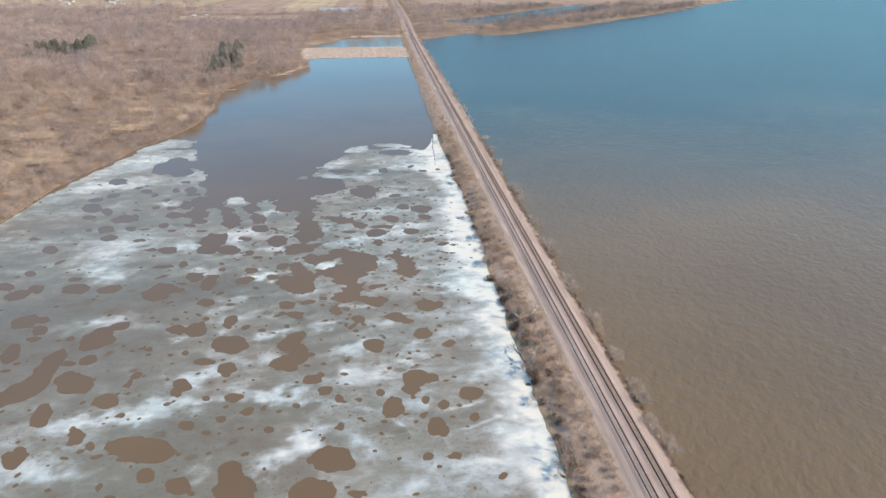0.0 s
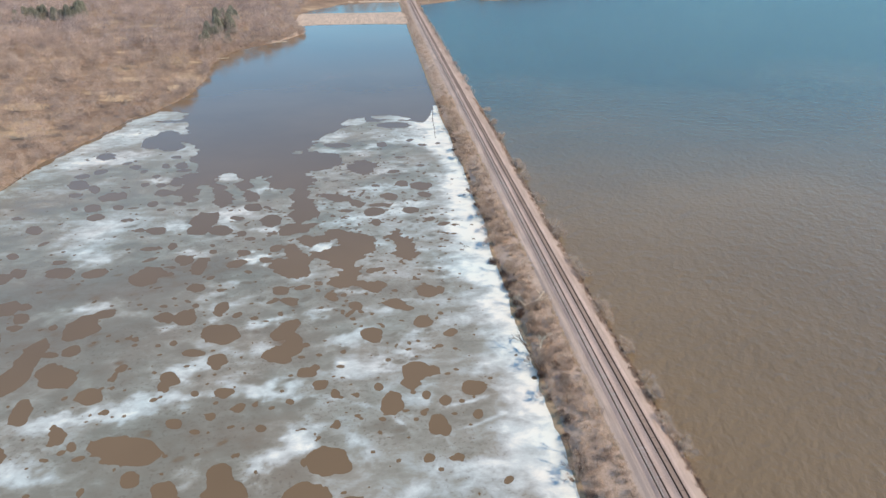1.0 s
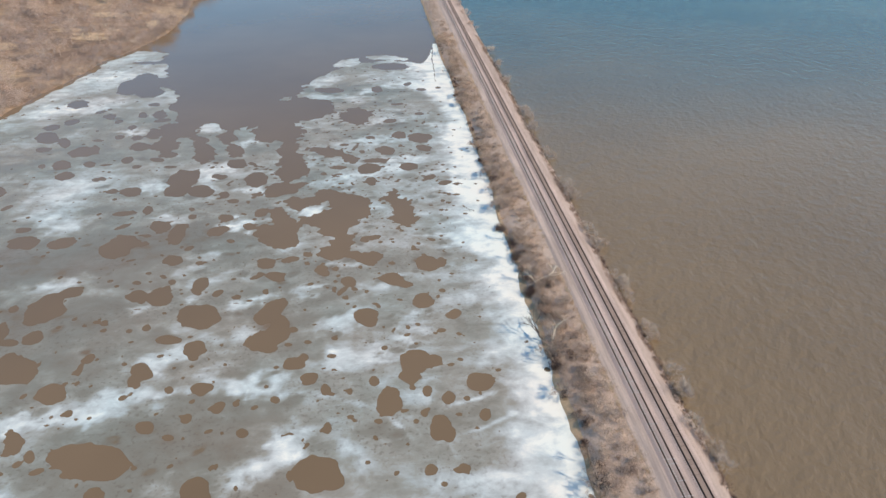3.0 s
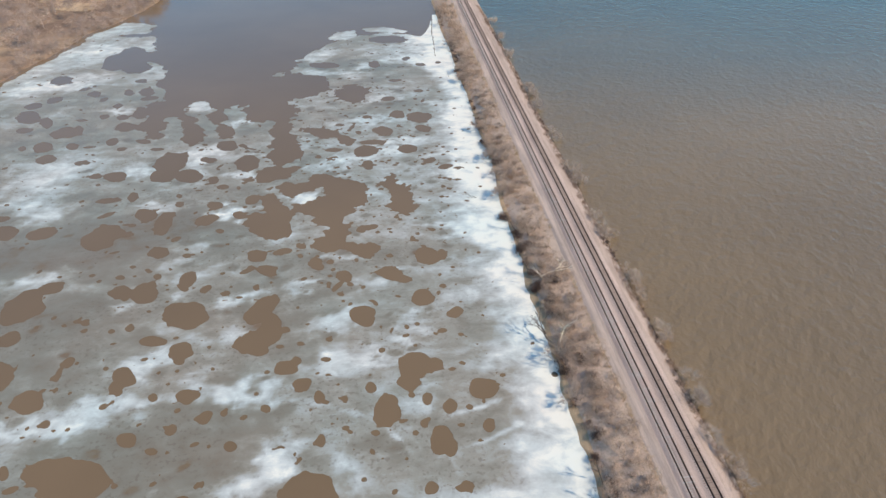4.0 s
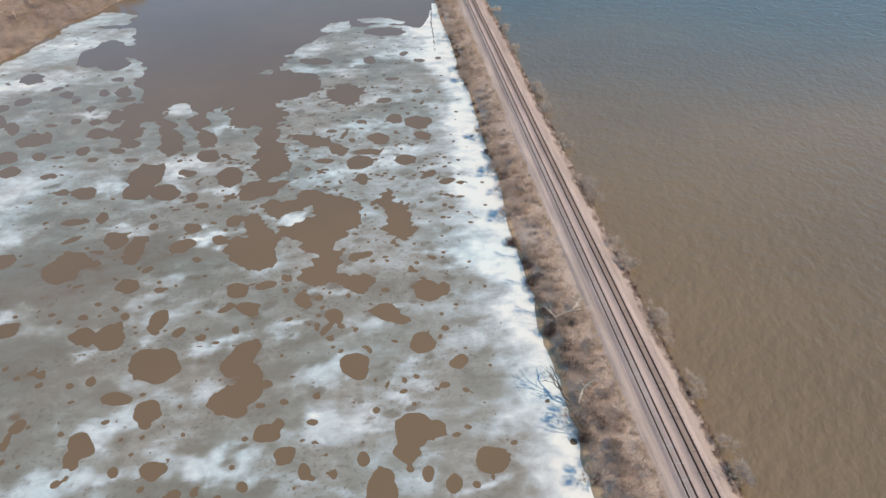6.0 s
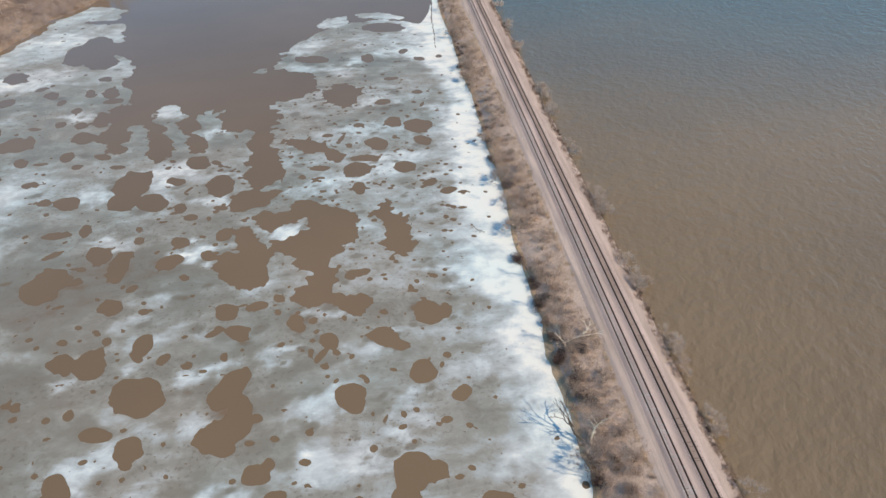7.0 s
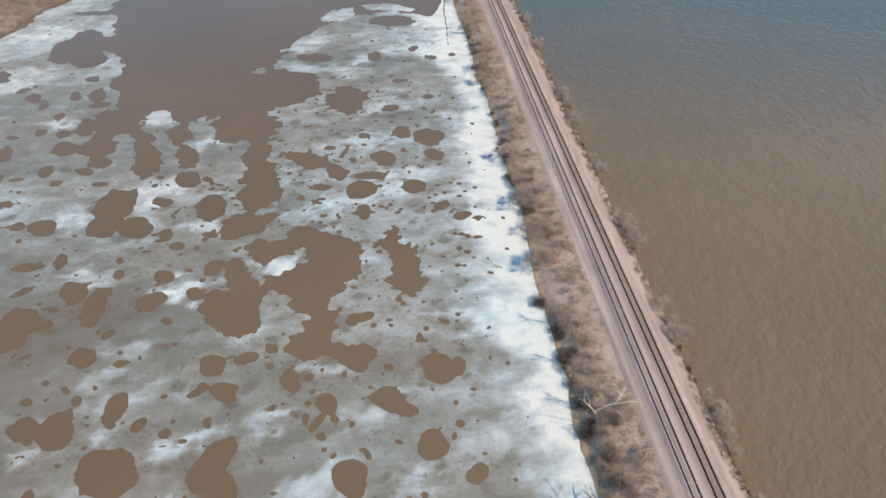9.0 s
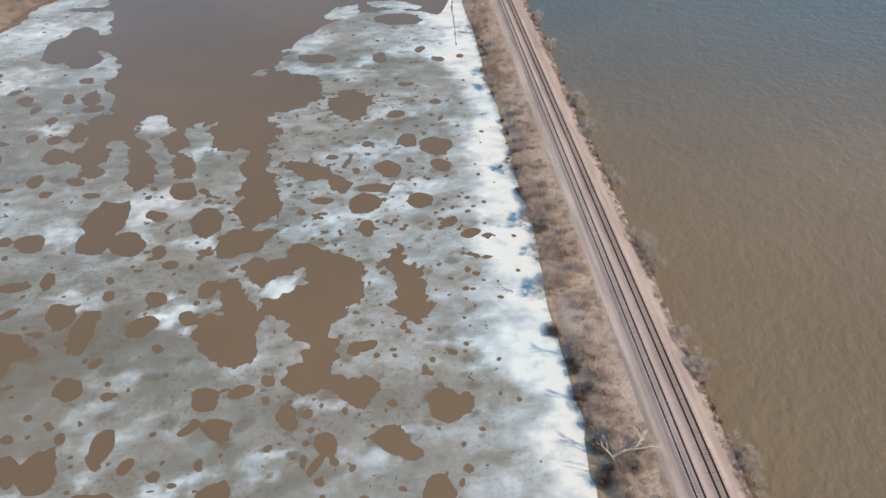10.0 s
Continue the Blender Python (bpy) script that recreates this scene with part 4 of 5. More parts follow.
def bank_shift(ys):
    """The bank's foot, in metres from its mean line."""
    at = [60, 100, 113, 126, 135, 142, 150, 156, 160, 164, 171, 179, 187, 191, 198, 203, 210, 221, 231, 239, 245, 259, 270, 281, 291, 304, 319, 335, 350, 355, 370, 400, 430, 480]
    foot = [39.9, 39.7, 39.9, 40.5, 40.7, 40.8, 40.4, 40.6, 41.3, 40.4, 40.7, 41.2, 40.5, 40.2, 40.9, 41.3, 40.8, 40.6, 40.4, 40.6, 41.1, 42.2, 42.5, 41.9, 41.7, 42.0, 41.9, 42.3, 41.2, 40.6, 41.3, 41.4, 40.2, 40.4]
    return np.interp(ys, at, foot) - 41.0 + 0.7 * (fractal(ys, ys * 0 + 9, 5, 6) - 0.5)


BARE_SAND = ((136, 147), (150, 154), (176, 187), (189, 199))


def sand_shift(ys):
    """How far the sand is drawn back under the snow where brush grows down to it."""
    ys = np.asarray(ys, float)
    out = np.full(ys.shape, 0.75)
    for a, b in BARE_SAND:
        out = out - 0.75 * smoothstep(a - 2, a + 1, ys) * smoothstep(b + 2, b - 1, ys)
    return out + 0.35 * (fractal(ys, ys * 0 + 70, 4, 13) - 0.5)


def verge(ys):
    return 0.9 * (fractal(ys, ys * 0 + 40, 12, 8) - 0.5) + 0.5 * (fractal(ys, ys * 0 + 50, 3, 9) - 0.5)


def bank_wobble(i, ys):
    edge = bank_shift(ys) * [1, 1, 0.9, 0.6, 0.3, 0.1, 0][min(i, 6)]
    hump = 0.35 * (fractal(ys, ys * 0 + 20 * i, 6, 7) - 0.5) * [0, 0.3, 1, 1.2, 1, 0.5, 0][min(i, 6)]
    return edge + (verge(ys) if i == 6 else 0), hump


def east_edge(ys):
    return 1.6 * (fractal(ys, ys * 0 + 3, 30, 15) - 0.5) + 1.3 * (fractal(ys, ys * 0 + 9, 6, 16) - 0.5) + np.interp(ys, [0, 200, 450, 900], [0, 0.6, 3.2, 3.5])


def east_wobble(i, ys):
    return east_edge(ys) * [0, 0.05, 0.5, 1, 1][i], 0.25 * (fractal(ys, ys * 0 + 20 * i, 4, 17) - 0.5) * [0, 0.3, 1, 0.5, 0][i]


slope("beach", [(40.0, -0.8), (41.0, 0.10), (42.0, 0.2), (43.0, 0.36)], BEACH, "narrow strip of tan sand at the ice edge", wobble=lambda i, ys: (bank_shift(ys) + sand_shift(ys) * [1, 1, 0.45, 0][i], 0))
slope("embankment_west", [(43.0, 0.36), (43.5, 0.55), (44.2, 0.85), (45.2, 1.22), (48.5, 1.8), (51.0, 2.1), (53.0, 2.3)], BANK, "tan dead grass on the sloping causeway side", wobble=bank_wobble)
slope("service_track", [(53.0, 2.3), (53.8, 2.42), (54.6, 2.39), (55.3, 2.41), (55.9, 2.36)], ROAD, "grey gravel service track beside the railway", wobble=lambda i, ys: (verge(ys) if i == 0 else 0, 0))
slope("ballast", [(55.9, 2.36), (56.25, 2.40), (56.72, 2.79), (57.18, 2.80), (57.30, 2.70), (57.66, 2.70), (57.78, 2.80), (58.6, 2.80), (59.2, 2.80), (59.6, 2.66), (60.1, 2.6), (60.6, 2.66), (61.0, 2.77), (61.5, 2.775), (62.13, 2.765), (62.75, 2.775), (63.3, 2.77), (63.7, 2.66), (64.4, 2.45)], BALLAST,
      "pinkish grey crushed-stone ballast bed under two tracks", wobble=lambda i, ys: (0, 0.018 * (fractal(ys, ys * 0 + 7 * i, 9, 19) - 0.5)))
slope("embankment_east", [(64.4, 2.45), (65.2, 2.2), (66.6, 1.2), (68.0, 0.15), (68.7, -0.9)], STONY, "steep stony causeway side falling to the water", wobble=east_wobble)


def west_bank_z(x):
    return float(np.interp(x, [41.2, 43.0, 43.5, 44.2, 45.2, 48.5, 51.0, 53.0], [0.12, 0.36, 0.55, 0.85, 1.22, 1.8, 2.1, 2.3]))


def east_bank_z(x):
    return float(np.interp(x, [64.4, 65.2, 66.6, 68.0, 69.5], [2.45, 2.2, 1.2, 0.15, -0.2]))


# ---- tracks ----
def rail_mesh(x):
    """An I-shaped rail swept along the line."""
    prof = [(-0.09, 0), (0.09, 0), (0.09, 0.03), (0.012, 0.05), (0.012, 0.13), (0.037, 0.135), (0.037, 0.172), (-0.037, 0.172), (-0.037, 0.135), (-0.012, 0.13), (-0.012, 0.05), (-0.09, 0.03)]
    ys = np.concatenate((np.arange(-250, 900, 25.0), np.arange(900, 2701, 50.0)))
    sh = line_shift(ys)
    V, F, n = [], [], len(prof)
    for y, d in zip(ys, sh):
        V += [(x + d + px, y, 2.78 + pz) for px, pz in prof]
    for j in range(len(ys) - 1):
        F += [(j * n + i, j * n + (i + 1) % n, (j + 1) * n + (i + 1) % n, (j + 1) * n + i) for i in range(n)]
    return V, F


def sleeper_mesh(name, size, mat, bevel):
    bm = box(size, (0, 0, 0), 0, bevel)
    me = bpy.data.meshes.new(name)
    bm.to_mesh(me)
    bm.free()
    me.materials.append(mat)
    return me


def railway_track(x, mat, size, pitch, label, seed):
    rng = random.Random(seed)
    root = tagged(new("railway_track"), label, "railway track", group="railway tracks")
    root.location = (x, 0, 0)
    for side in (-0.7525, 0.7525):
        V, F = rail_mesh(side)
        link_mesh("rail", V, F, RUST, root, "brown rusted steel rail")
    return root, rng, pitch, size, mat


def lay_sleepers(root, rng, pitch, size, mat, level, bevel=0.02):
    """Sleepers under a track: the nearest as single pieces, the rest joined."""
    me = sleeper_mesh("sleeper", size, mat, bevel)
    near0, y = 95.0, -100.0
    V, F = [], []
    hx, hy, hz = size[0] / 2, size[1] / 2, size[2] / 2
    count = 0
    while y < 900:
        dx, dz, turn = rng.uniform(-0.05, 0.05), rng.uniform(-0.015, 0.015), rng.uniform(-1.2, 1.2)
        z = level + dz
        if y > near0 and count < 300:
            ob = new("sleeper", me)
            ob.parent = root
            ob.location, ob.rotation_euler = (dx, y, z), (0, 0, radians(turn))
            count += 1
        else:
            b = len(V)
            V += [(dx + sx * hx, y + sy * hy, z + sz * hz) for sz in (-1, 1) for sy in (-1, 1) for sx in (-1, 1)]
            F += [tuple(b + q for q in f) for f in ((0, 1, 3, 2)[::-1], (4, 5, 7, 6), (0, 1, 5, 4), (1, 3, 7, 5), (3, 2, 6, 7), (2, 0, 4, 6))]
        y += pitch * rng.uniform(0.97, 1.03)
    ob = link_mesh("sleepers_beyond", V, F, mat, root)
    ob["kind"] = "stuff"


track_a = railway_track(58.0, TIE_CONCRETE, (2.55, 0.26, 0.2), 0.61, "railway track with rusty rails on pale concrete sleepers", 11)
track_b = railway_track(62.13, TIE_WOOD, (2.6, 0.23, 0.18), 0.53, "railway track with rusty rails on brown wooden sleepers", 12)


# ---- plants ----
def twig_cloud(rng, n, shape, length, width, up=0.6):
    """Thin three-cornered twigs; shape() gives a place and an outward way."""
    V, F = [], []
    for _ in range(n):
        p, d = shape()
        d = (d + Vector((rng.gauss(0, 0.35), rng.gauss(0, 0.35), rng.gauss(0, 0.3) + up * 0.3))).normalized()
        L = length * rng.uniform(0.5, 1.4)
        side = d.cross(Vector((rng.gauss(0, 1), rng.gauss(0, 1), rng.gauss(0, 1)))).normalized() * width * rng.uniform(0.6, 1.4)
        b = len(V)
        V += [p - side, p + side, p + d * L]
        F.append((b, b + 1, b + 2))
    return V, F


def limb(V, F, p0, p1, r0, r1, sides=4, bend=None):
    """A tapered limb from p0 to p1."""
    d = (p1 - p0).normalized()
    u = d.orthogonal().normalized()
    w = d.cross(u)
    b = len(V)
    pts = [(p0, r0), (p1, r1)] if bend is None else [(p0, r0), ((p0 + p1) / 2 + bend, (r0 + r1) / 2), (p1, r1)]
    for p, r in pts:
        for i in range(sides):
            a = 2 * math.pi * i / sides
            V.append(p + u * (r * math.cos(a)) + w * (r * math.sin(a)))
    for k in range(len(pts) - 1):
        for i in range(sides):
            j = (i + 1) % sides
            F.append((b + k * sides + i, b + k * sides + j, b + (k + 1) * sides + j, b + (k + 1) * sides + i))


def branching(rng, V, F, tips, p, d, L, r, depth, spread, droop=0.0):
    q = p + d * L
    limb(V, F, p, q, r, r * 0.62, 4 if depth > 1 else 3, Vector((rng.gauss(0, 1), rng.gauss(0, 1), 0)) * L * 0.06)
    tips.append((q, d, depth))
    if depth == 0:
        return
    for _ in range(rng.choice((2, 3, 3))):
        e = (d + Vector((rng.gauss(0, spread), rng.gauss(0, spread), rng.gauss(0, spread * 0.6) - droop))).normalized()
        branching(rng, V, F, tips, p + d * L * rng.uniform(0.6, 1.0), e, L * rng.uniform(0.55, 0.8), r * 0.55, depth - 1, spread, droop)


def bare_tree(name, seed, height, crown, twigs, twig_mat, bark, label, category, group="", lean=(0, 0), depth=3, stems=1, twig_w=0.03, twig_l=0.9, thick=0.016):
    """trunk (with its limbs) and crown of fine twigs."""
    rng = random.Random(seed)
    root = tagged(new(name), label, category, group)
    V, F, tips = [], [], []
    for s in range(stems):
        d = Vector((lean[0] + rng.gauss(0, 0.12 * stems), lean[1] + rng.gauss(0, 0.12 * stems), 1)).normalized()
        base = Vector((rng.gauss(0, 0.02 * (stems - 1)), rng.gauss(0, 0.02 * (stems - 1)), -0.15))
        branching(rng, V, F, tips, base, d, height * 0.38, height * thick / stems ** 0.4, depth, crown)
    link_mesh("trunk", V, F, bark, root)
    ends = [t for t in tips if t[2] <= 1]

    def shape():
        q, d, k = rng.choice(ends)
        return q - d * rng.uniform(0, height * 0.1), d
    V, F = twig_cloud(rng, twigs, shape, twig_l, twig_w)
    link_mesh("crown", V, F, twig_mat, root)
    return root


def shrub(name, seed, radius, height, twigs, mat, label, category="shrub", group="", width=0.017):
    rng = random.Random(seed)
    root = tagged(new(name), label, category, group)
    V, F = [], []
    for _ in range(9):
        a, o = rng.uniform(0, 6.3), rng.uniform(0.2, 0.9) * radius
        limb(V, F, Vector((rng.gauss(0, 0.12), rng.gauss(0, 0.12), -0.15)), Vector((o * math.cos(a), o * math.sin(a), height * rng.uniform(0.55, 1.0))), 0.045, 0.012, 3)
    link_mesh("stem", V, F, BARK, root)

    def shape():
        a, o, h = rng.uniform(0, 6.3), rng.random() ** 0.6, rng.random() ** 0.7
        o *= radius * (0.35 + 0.65 * math.sin(min(1, h * 0.9 + 0.1) * 2.6))
        p = Vector((o * math.cos(a), o * math.sin(a), height * h * 0.8))
        return p, Vector((math.cos(a) * 0.5, math.sin(a) * 0.5, 0.8))
    V, F = twig_cloud(rng, twigs, shape, 0.28 * height, width)
    link_mesh("crown", V, F, mat, root)
    return root


def conifer(seed, height, label):
    rng = random.Random(seed)
    root = tagged(new("conifer_tree"), label, "conifer", "conifers in the woods")
    V, F = [], []
    limb(V, F, Vector((0, 0, -0.3)), Vector((0, 0, height)), height * 0.014, 0.03, 6)
    link_mesh("trunk", V, F, BARK, root)
    V, F = [], []
    for _ in range(1300):
        h = rng.random() ** 1.1
        r = height * 0.34 * (1 - h) ** 0.55 * rng.uniform(0.3, 1.0) + 0.2
        a = rng.uniform(0, 6.3)
        out = Vector((math.cos(a), math.sin(a), -0.25))
        p = Vector((r * math.cos(a), r * math.sin(a), height * (0.12 + 0.88 * h)))
        side = Vector((-math.sin(a), math.cos(a), rng.uniform(-0.3, 0.3))) * rng.uniform(0.25, 0.6)
        b = len(V)
        V += [p - side, p + side, p + out * rng.uniform(0.6, 1.4), p + Vector((0, 0, 0.5))]
        F += [(b, b + 2, b + 3), (b + 1, b + 3, b + 2)]
    link_mesh("crown", V, F, NEEDLES, root)
    return root


def dead_tree(seed, x, y, z, way, length, label):
    """A bleached dead tree leaning out over the bank."""
    rng = random.Random(seed)
    root = tagged(new("dead_tree"), label, "dead tree", "bleached dead trees on the bank")
    V, F, tips = [], [], []
    d = Vector(way).normalized()
    branching(rng, V, F, tips, Vector((0, 0, -0.2)), d, length * 0.45, 0.024 * length, 3, 0.5, -0.05)
    link_mesh("trunk", V, F, PALE_WOOD, root)
    root.location = (x, y, z)
    return root


def scatter(master_list, places, rng, tilt=6, size=(0.6, 1.4)):
    """Copies of the masters at the places; the masters take the first ones."""
    used = set()
    for x, y, z in places:
        k = rng.randrange(len(master_list))
        s = rng.uniform(*size)
        m = pose(x, y, z, rng.uniform(-tilt, tilt), rng.uniform(-tilt, tilt), rng.uniform(0, 360))
        if k not in used:
            used.add(k)
            master_list[k].matrix_basis = m
            continue
        ob = copy_thing(master_list[k], m)
        ob.scale = (s, s, s * rng.uniform(0.85, 1.15))


def upright(masters, places, rng, tilt=4, size=(0.75, 1.25)):
    """As scatter, but turned only a little, so that leaning plants keep their lean."""
    used = set()
    for x, y, z in places:
        k, s = rng.randrange(len(masters)), rng.uniform(*size)
        m = pose(x, y, z, rng.uniform(-tilt, tilt), rng.uniform(-tilt, tilt), rng.uniform(-40, 40))
        if k not in used:
            used.add(k)
            masters[k].matrix_basis = m
            continue
        copy_thing(masters[k], m).scale = (s, s, s * rng.uniform(0.85, 1.15))


def many(name, source, places, mat, label, category, rng, size=(0.7, 1.3)):
    """One mesh of many plants, for woods that nobody could count. source: list of (verts, triangles)."""
    Vs, Fs, tones, base = [], [], [], 0
    src = [(np.array([tuple(v) for v in V], np.float32), np.array(F, np.int64)) for V, F in source]
    for x, y, z in places:
        V, F = src[rng.randrange(len(src))]
        a, s = rng.uniform(0, 6.28), rng.uniform(*size)
        R = np.array([[math.cos(a), -math.sin(a), 0], [math.sin(a), math.cos(a), 0], [0, 0, 1]], np.float32)
        Vs.append((V @ R.T) * s + np.array((x, y, z), np.float32))
        Fs.append(F + base)
        tones.append(np.full(len(V), rng.random(), np.float32))
        base += len(V)
    F = np.concatenate(Fs)
    me = fast_mesh(name, np.concatenate(Vs), F.ravel(), np.full(len(F), 3), mat)
    me.attributes.new("tone", "FLOAT", "POINT").data.foreach_set("value", np.concatenate(tones))
    return tagged(new(name, me), label, category, kind="stuff")


def wood_source(seed, height, radius, twigs, length, width):
    """A far bare tree: a stem and a rounded haze of fine twigs, all triangles."""
    rng = random.Random(seed)
    lobes = [(rng.uniform(0, 6.3), rng.uniform(0.25, 0.65) * radius, rng.uniform(0.4, 0.85) * height, rng.uniform(0.35, 0.6) * radius) for _ in range(5)]

    def shape():
        a, o, h, r = rng.choice(lobes)
        d = Vector((rng.gauss(0, 1), rng.gauss(0, 1), rng.gauss(0, 1))).normalized()
        k = r * rng.random() ** 0.45
        return Vector((o * math.cos(a), o * math.sin(a), max(0.3, h))) + Vector((d.x * k, d.y * k, d.z * k * 0.8)), d
    V, F = twig_cloud(rng, twigs, shape, length, width, 0.25)
    b = len(V)
    V += [Vector((-0.1, 0, -0.4)), Vector((0.1, 0.05, -0.4)), Vector((0.3, 0.2, height * 0.7))]
    F.append((b, b + 1, b + 2))
    return V, F


def in_field(x, y):
    return any(x0 < x < x1 and y0 < y < y1 for x0, x1, y0, y1 in CLEARED) or any(((x - cx) / rx) ** 2 + ((y - cy) / ry) ** 2 < 0.7 for cx, cy, rx, ry in OPEN_GRASS)


# ---- far fields, pond and village ----
OPEN_GRASS = [(-228, 681, 20, 6), (-198, 660, 20, 6), (-168, 639, 15, 6), (-201, 513, 11, 5), (-184, 503, 13, 4.5), (-174, 514, 6, 4), (-190, 558, 13, 9), (-151, 536, 8, 10), (-312, 640, 28, 9), (-232, 470, 16, 9), (-205, 410, 12, 8), (-181, 494, 12, 6)]
CLEARED = [(-460, 45, 1690, 2700), (-430, -160, 1455, 1620), (-1500, -460, 1930, 2700), (80, 1500, 1990, 2700), (-200, -20, 1640, 1900)]


def field(x0, x1, y0, y1, mat, label, lift=0.5):
    nx, ny = 14, 10
    V = []
    for j in range(ny + 1):
        for i in range(nx + 1):
            x, y = x0 + (x1 - x0) * i / nx, y0 + (y1 - y0) * j / ny
            jx = 6 * (noise.noise(Vector((x * 0.02, y * 0.02, 3)))) if i in (0, nx) or j in (0, ny) else 0
            V.append((x + jx, y + jx, float(ground_z(x, y)) + lift))
    F = [(j * (nx + 1) + i, j * (nx + 1) + i + 1, (j + 1) * (nx + 1) + i + 1, (j + 1) * (nx + 1) + i) for j in range(ny) for i in range(nx)]
    return tagged(link_mesh("field", V, F, mat, smooth=True), label, "field", kind="structure")


field(-460, 40, 1700, 2700, FIELD_BROWN, "ploughed brown field beyond the woods")
field(-430, -165, 1500, 1610, FIELD_TAN, "pale stubble strip between the woods")
field(-1500, -470, 1940, 2700, FIELD_TAN, "pale stubble field by the village")


def clearing(x, y, rx, ry, seed):
    """A patch of pale dry grass with a ragged rim."""
    g = random.Random(seed)
    V, n = [(x, y, float(ground_z(x, y)) + 0.4)], 22
    for ring in (0.5, 1.0):
        for i in range(n):
            a = 2 * math.pi * i / n
            k = ring * (1 + 0.45 * noise.noise(Vector((math.cos(a) * 1.7, math.sin(a) * 1.7, seed)))) * g.uniform(0.9, 1.1)
            px, py = x + rx * k * math.cos(a), y + ry * k * math.sin(a)
            V.append((px, py, float(ground_z(px, py)) + 0.3))
    F = [(0, 1 + i, 1 + (i + 1) % n) for i in range(n)] + [(1 + i, 1 + n + i, 1 + n + (i + 1) % n, 1 + (i + 1) % n) for i in range(n)]
    tagged(link_mesh("clearing", V, F, MEADOW), "pale dry grass clearing on the wooded shore", "clearing", kind="structure")


for k, spot in enumerate(OPEN_GRASS):
    clearing(*spot, k + 3)
field(90, 1500, 2010, 2700, FIELD_BROWN, "bare brown field beyond the lake")
field(-250, -110, 1760, 2500, FIELD_TAN, "pale dry meadow by a frozen pond", 0.9)
field(-140, -45, 1770, 1870, POND_ICE, "small pond with pale blue ice", 1.3)


def house(x, y, turn, w, d, h, roof_mat, wall_mat, label):
    z = float(ground_z(x, y))
    root = tagged(new("house"), label, "house", "houses of the far village")
    root.matrix_basis = pose(x, y, z, 0, 0, turn)
    part("wall", box((w, d, h), (0, 0, h / 2)), wall_mat, root)
    rise, o = d * 0.32, 0.5
    V = [(-w / 2 - o, -d / 2 - o, h - 0.2), (w / 2 + o, -d / 2 - o, h - 0.2), (w / 2 + o, d / 2 + o, h - 0.2), (-w / 2 - o, d / 2 + o, h - 0.2), (-w / 2 - o, 0, h + rise), (w / 2 + o, 0, h + rise)]
    roof = link_mesh("roof", V, [(0, 1, 5, 4), (2, 3, 4, 5), (1, 2, 5), (3, 0, 4), (3, 2, 1, 0)], roof_mat, root)
    part("chimney", box((0.8, 0.8, 1.6), (w * 0.2, 0, h + rise + 0.3)), ROCK, roof)
    for i in range(3):
        part("window", box((1.2, 0.12, 1.4), (-w / 3 + i * w / 3, -d / 2 - 0.04, h * 0.5)), GLASS, root)
    part("door", box((1.0, 0.12, 2.1), (w * 0.17, -d / 2 - 0.04, 1.05)), BARK, root)


rng = random.Random(77)
for i in range(26):
    house(rng.uniform(-1300, -620), rng.uniform(1990, 2430), rng.uniform(-40, 40), rng.uniform(11, 17), rng.uniform(8, 11), rng.uniform(3.2, 6), ROOF if i % 3 else WHITE_PAINT, WHITE_PAINT, "small white far house with a pitched roof among trees")
for x, y in ((-372, 1604), (-396, 1590), (-690, 1480)):
    house(x, y, 15, 9, 6, 2.8, WHITE_PAINT, WHITE_PAINT, "small white farm building at the edge of the woods")


def shore_sand(name, x0, x1, y0, y1, label, ragged=False, step=4, far=None):
    """Pale sand that follows the ground where it is dry."""
    nx, ny = int((x1 - x0) / step), int((y1 - y0) / step)
    X, Y = np.meshgrid(np.linspace(x0, x1, nx + 1), np.linspace(y0, y1, ny + 1))
    D, Z = land(X, Y), ground_z(X, Y) + 0.12
    V = np.stack((X.ravel(), Y.ravel(), Z.ravel()), 1)
    i = (np.arange(ny)[:, None] * (nx + 1) + np.arange(nx)[None])
    reach = 14 + 60 * (fractal(X, Y, 40, 57) - 0.4)
    if far:
        reach = far * (0.4 + 1.2 * fractal(X, Y, 30, 59))
    dry = (D > -1) & (D < np.maximum(reach, 3) if ragged else D < 999)
    i = i[dry[:-1, :-1] & dry[1:, 1:]].ravel()
    F = np.stack((i, i + 1, i + nx + 2, i + nx + 1), 1)
    tagged(new(name, fast_mesh(name, V, F.ravel(), np.full(len(F), 4), SAND)), label, "sandbar", kind="structure")


shore_sand("sandbar", -100, 44, 880, 1032, "pale sandbar across the lake's end")
shore_sand("sand_shore", -40, 46, 1158, 1290, "pale dry shore behind the pool", True)
shore_sand("shore_strip", -130, -60, 752, 860, "narrow pale sand strip below the wooded shore", True, 1.6, 6.5)


# ---- woods ----
def wood_places(n, x0, x1, y0, y1, rng, keep, shore=4, inland=9999):
    out = []
    X = np.array([rng.uniform(x0, x1) for _ in range(n)])
    Y = np.array([rng.uniform(y0, y1) for _ in range(n)])
    D, Z = land(X, Y), ground_z(X, Y)
    K = fractal(X, Y, 70, 123, 3)
    for x, y, d, z, k in zip(X, Y, D, Z, K):
        if shore < d < inland and k > keep and x > -0.57 * y - 40 and not in_field(x, y) and abs(x - 60 - float(line_shift(y))) > 18 and not (x > -98 and x < 60 and 880 < y < 1175):
            out.append((x, y, z))
    return out


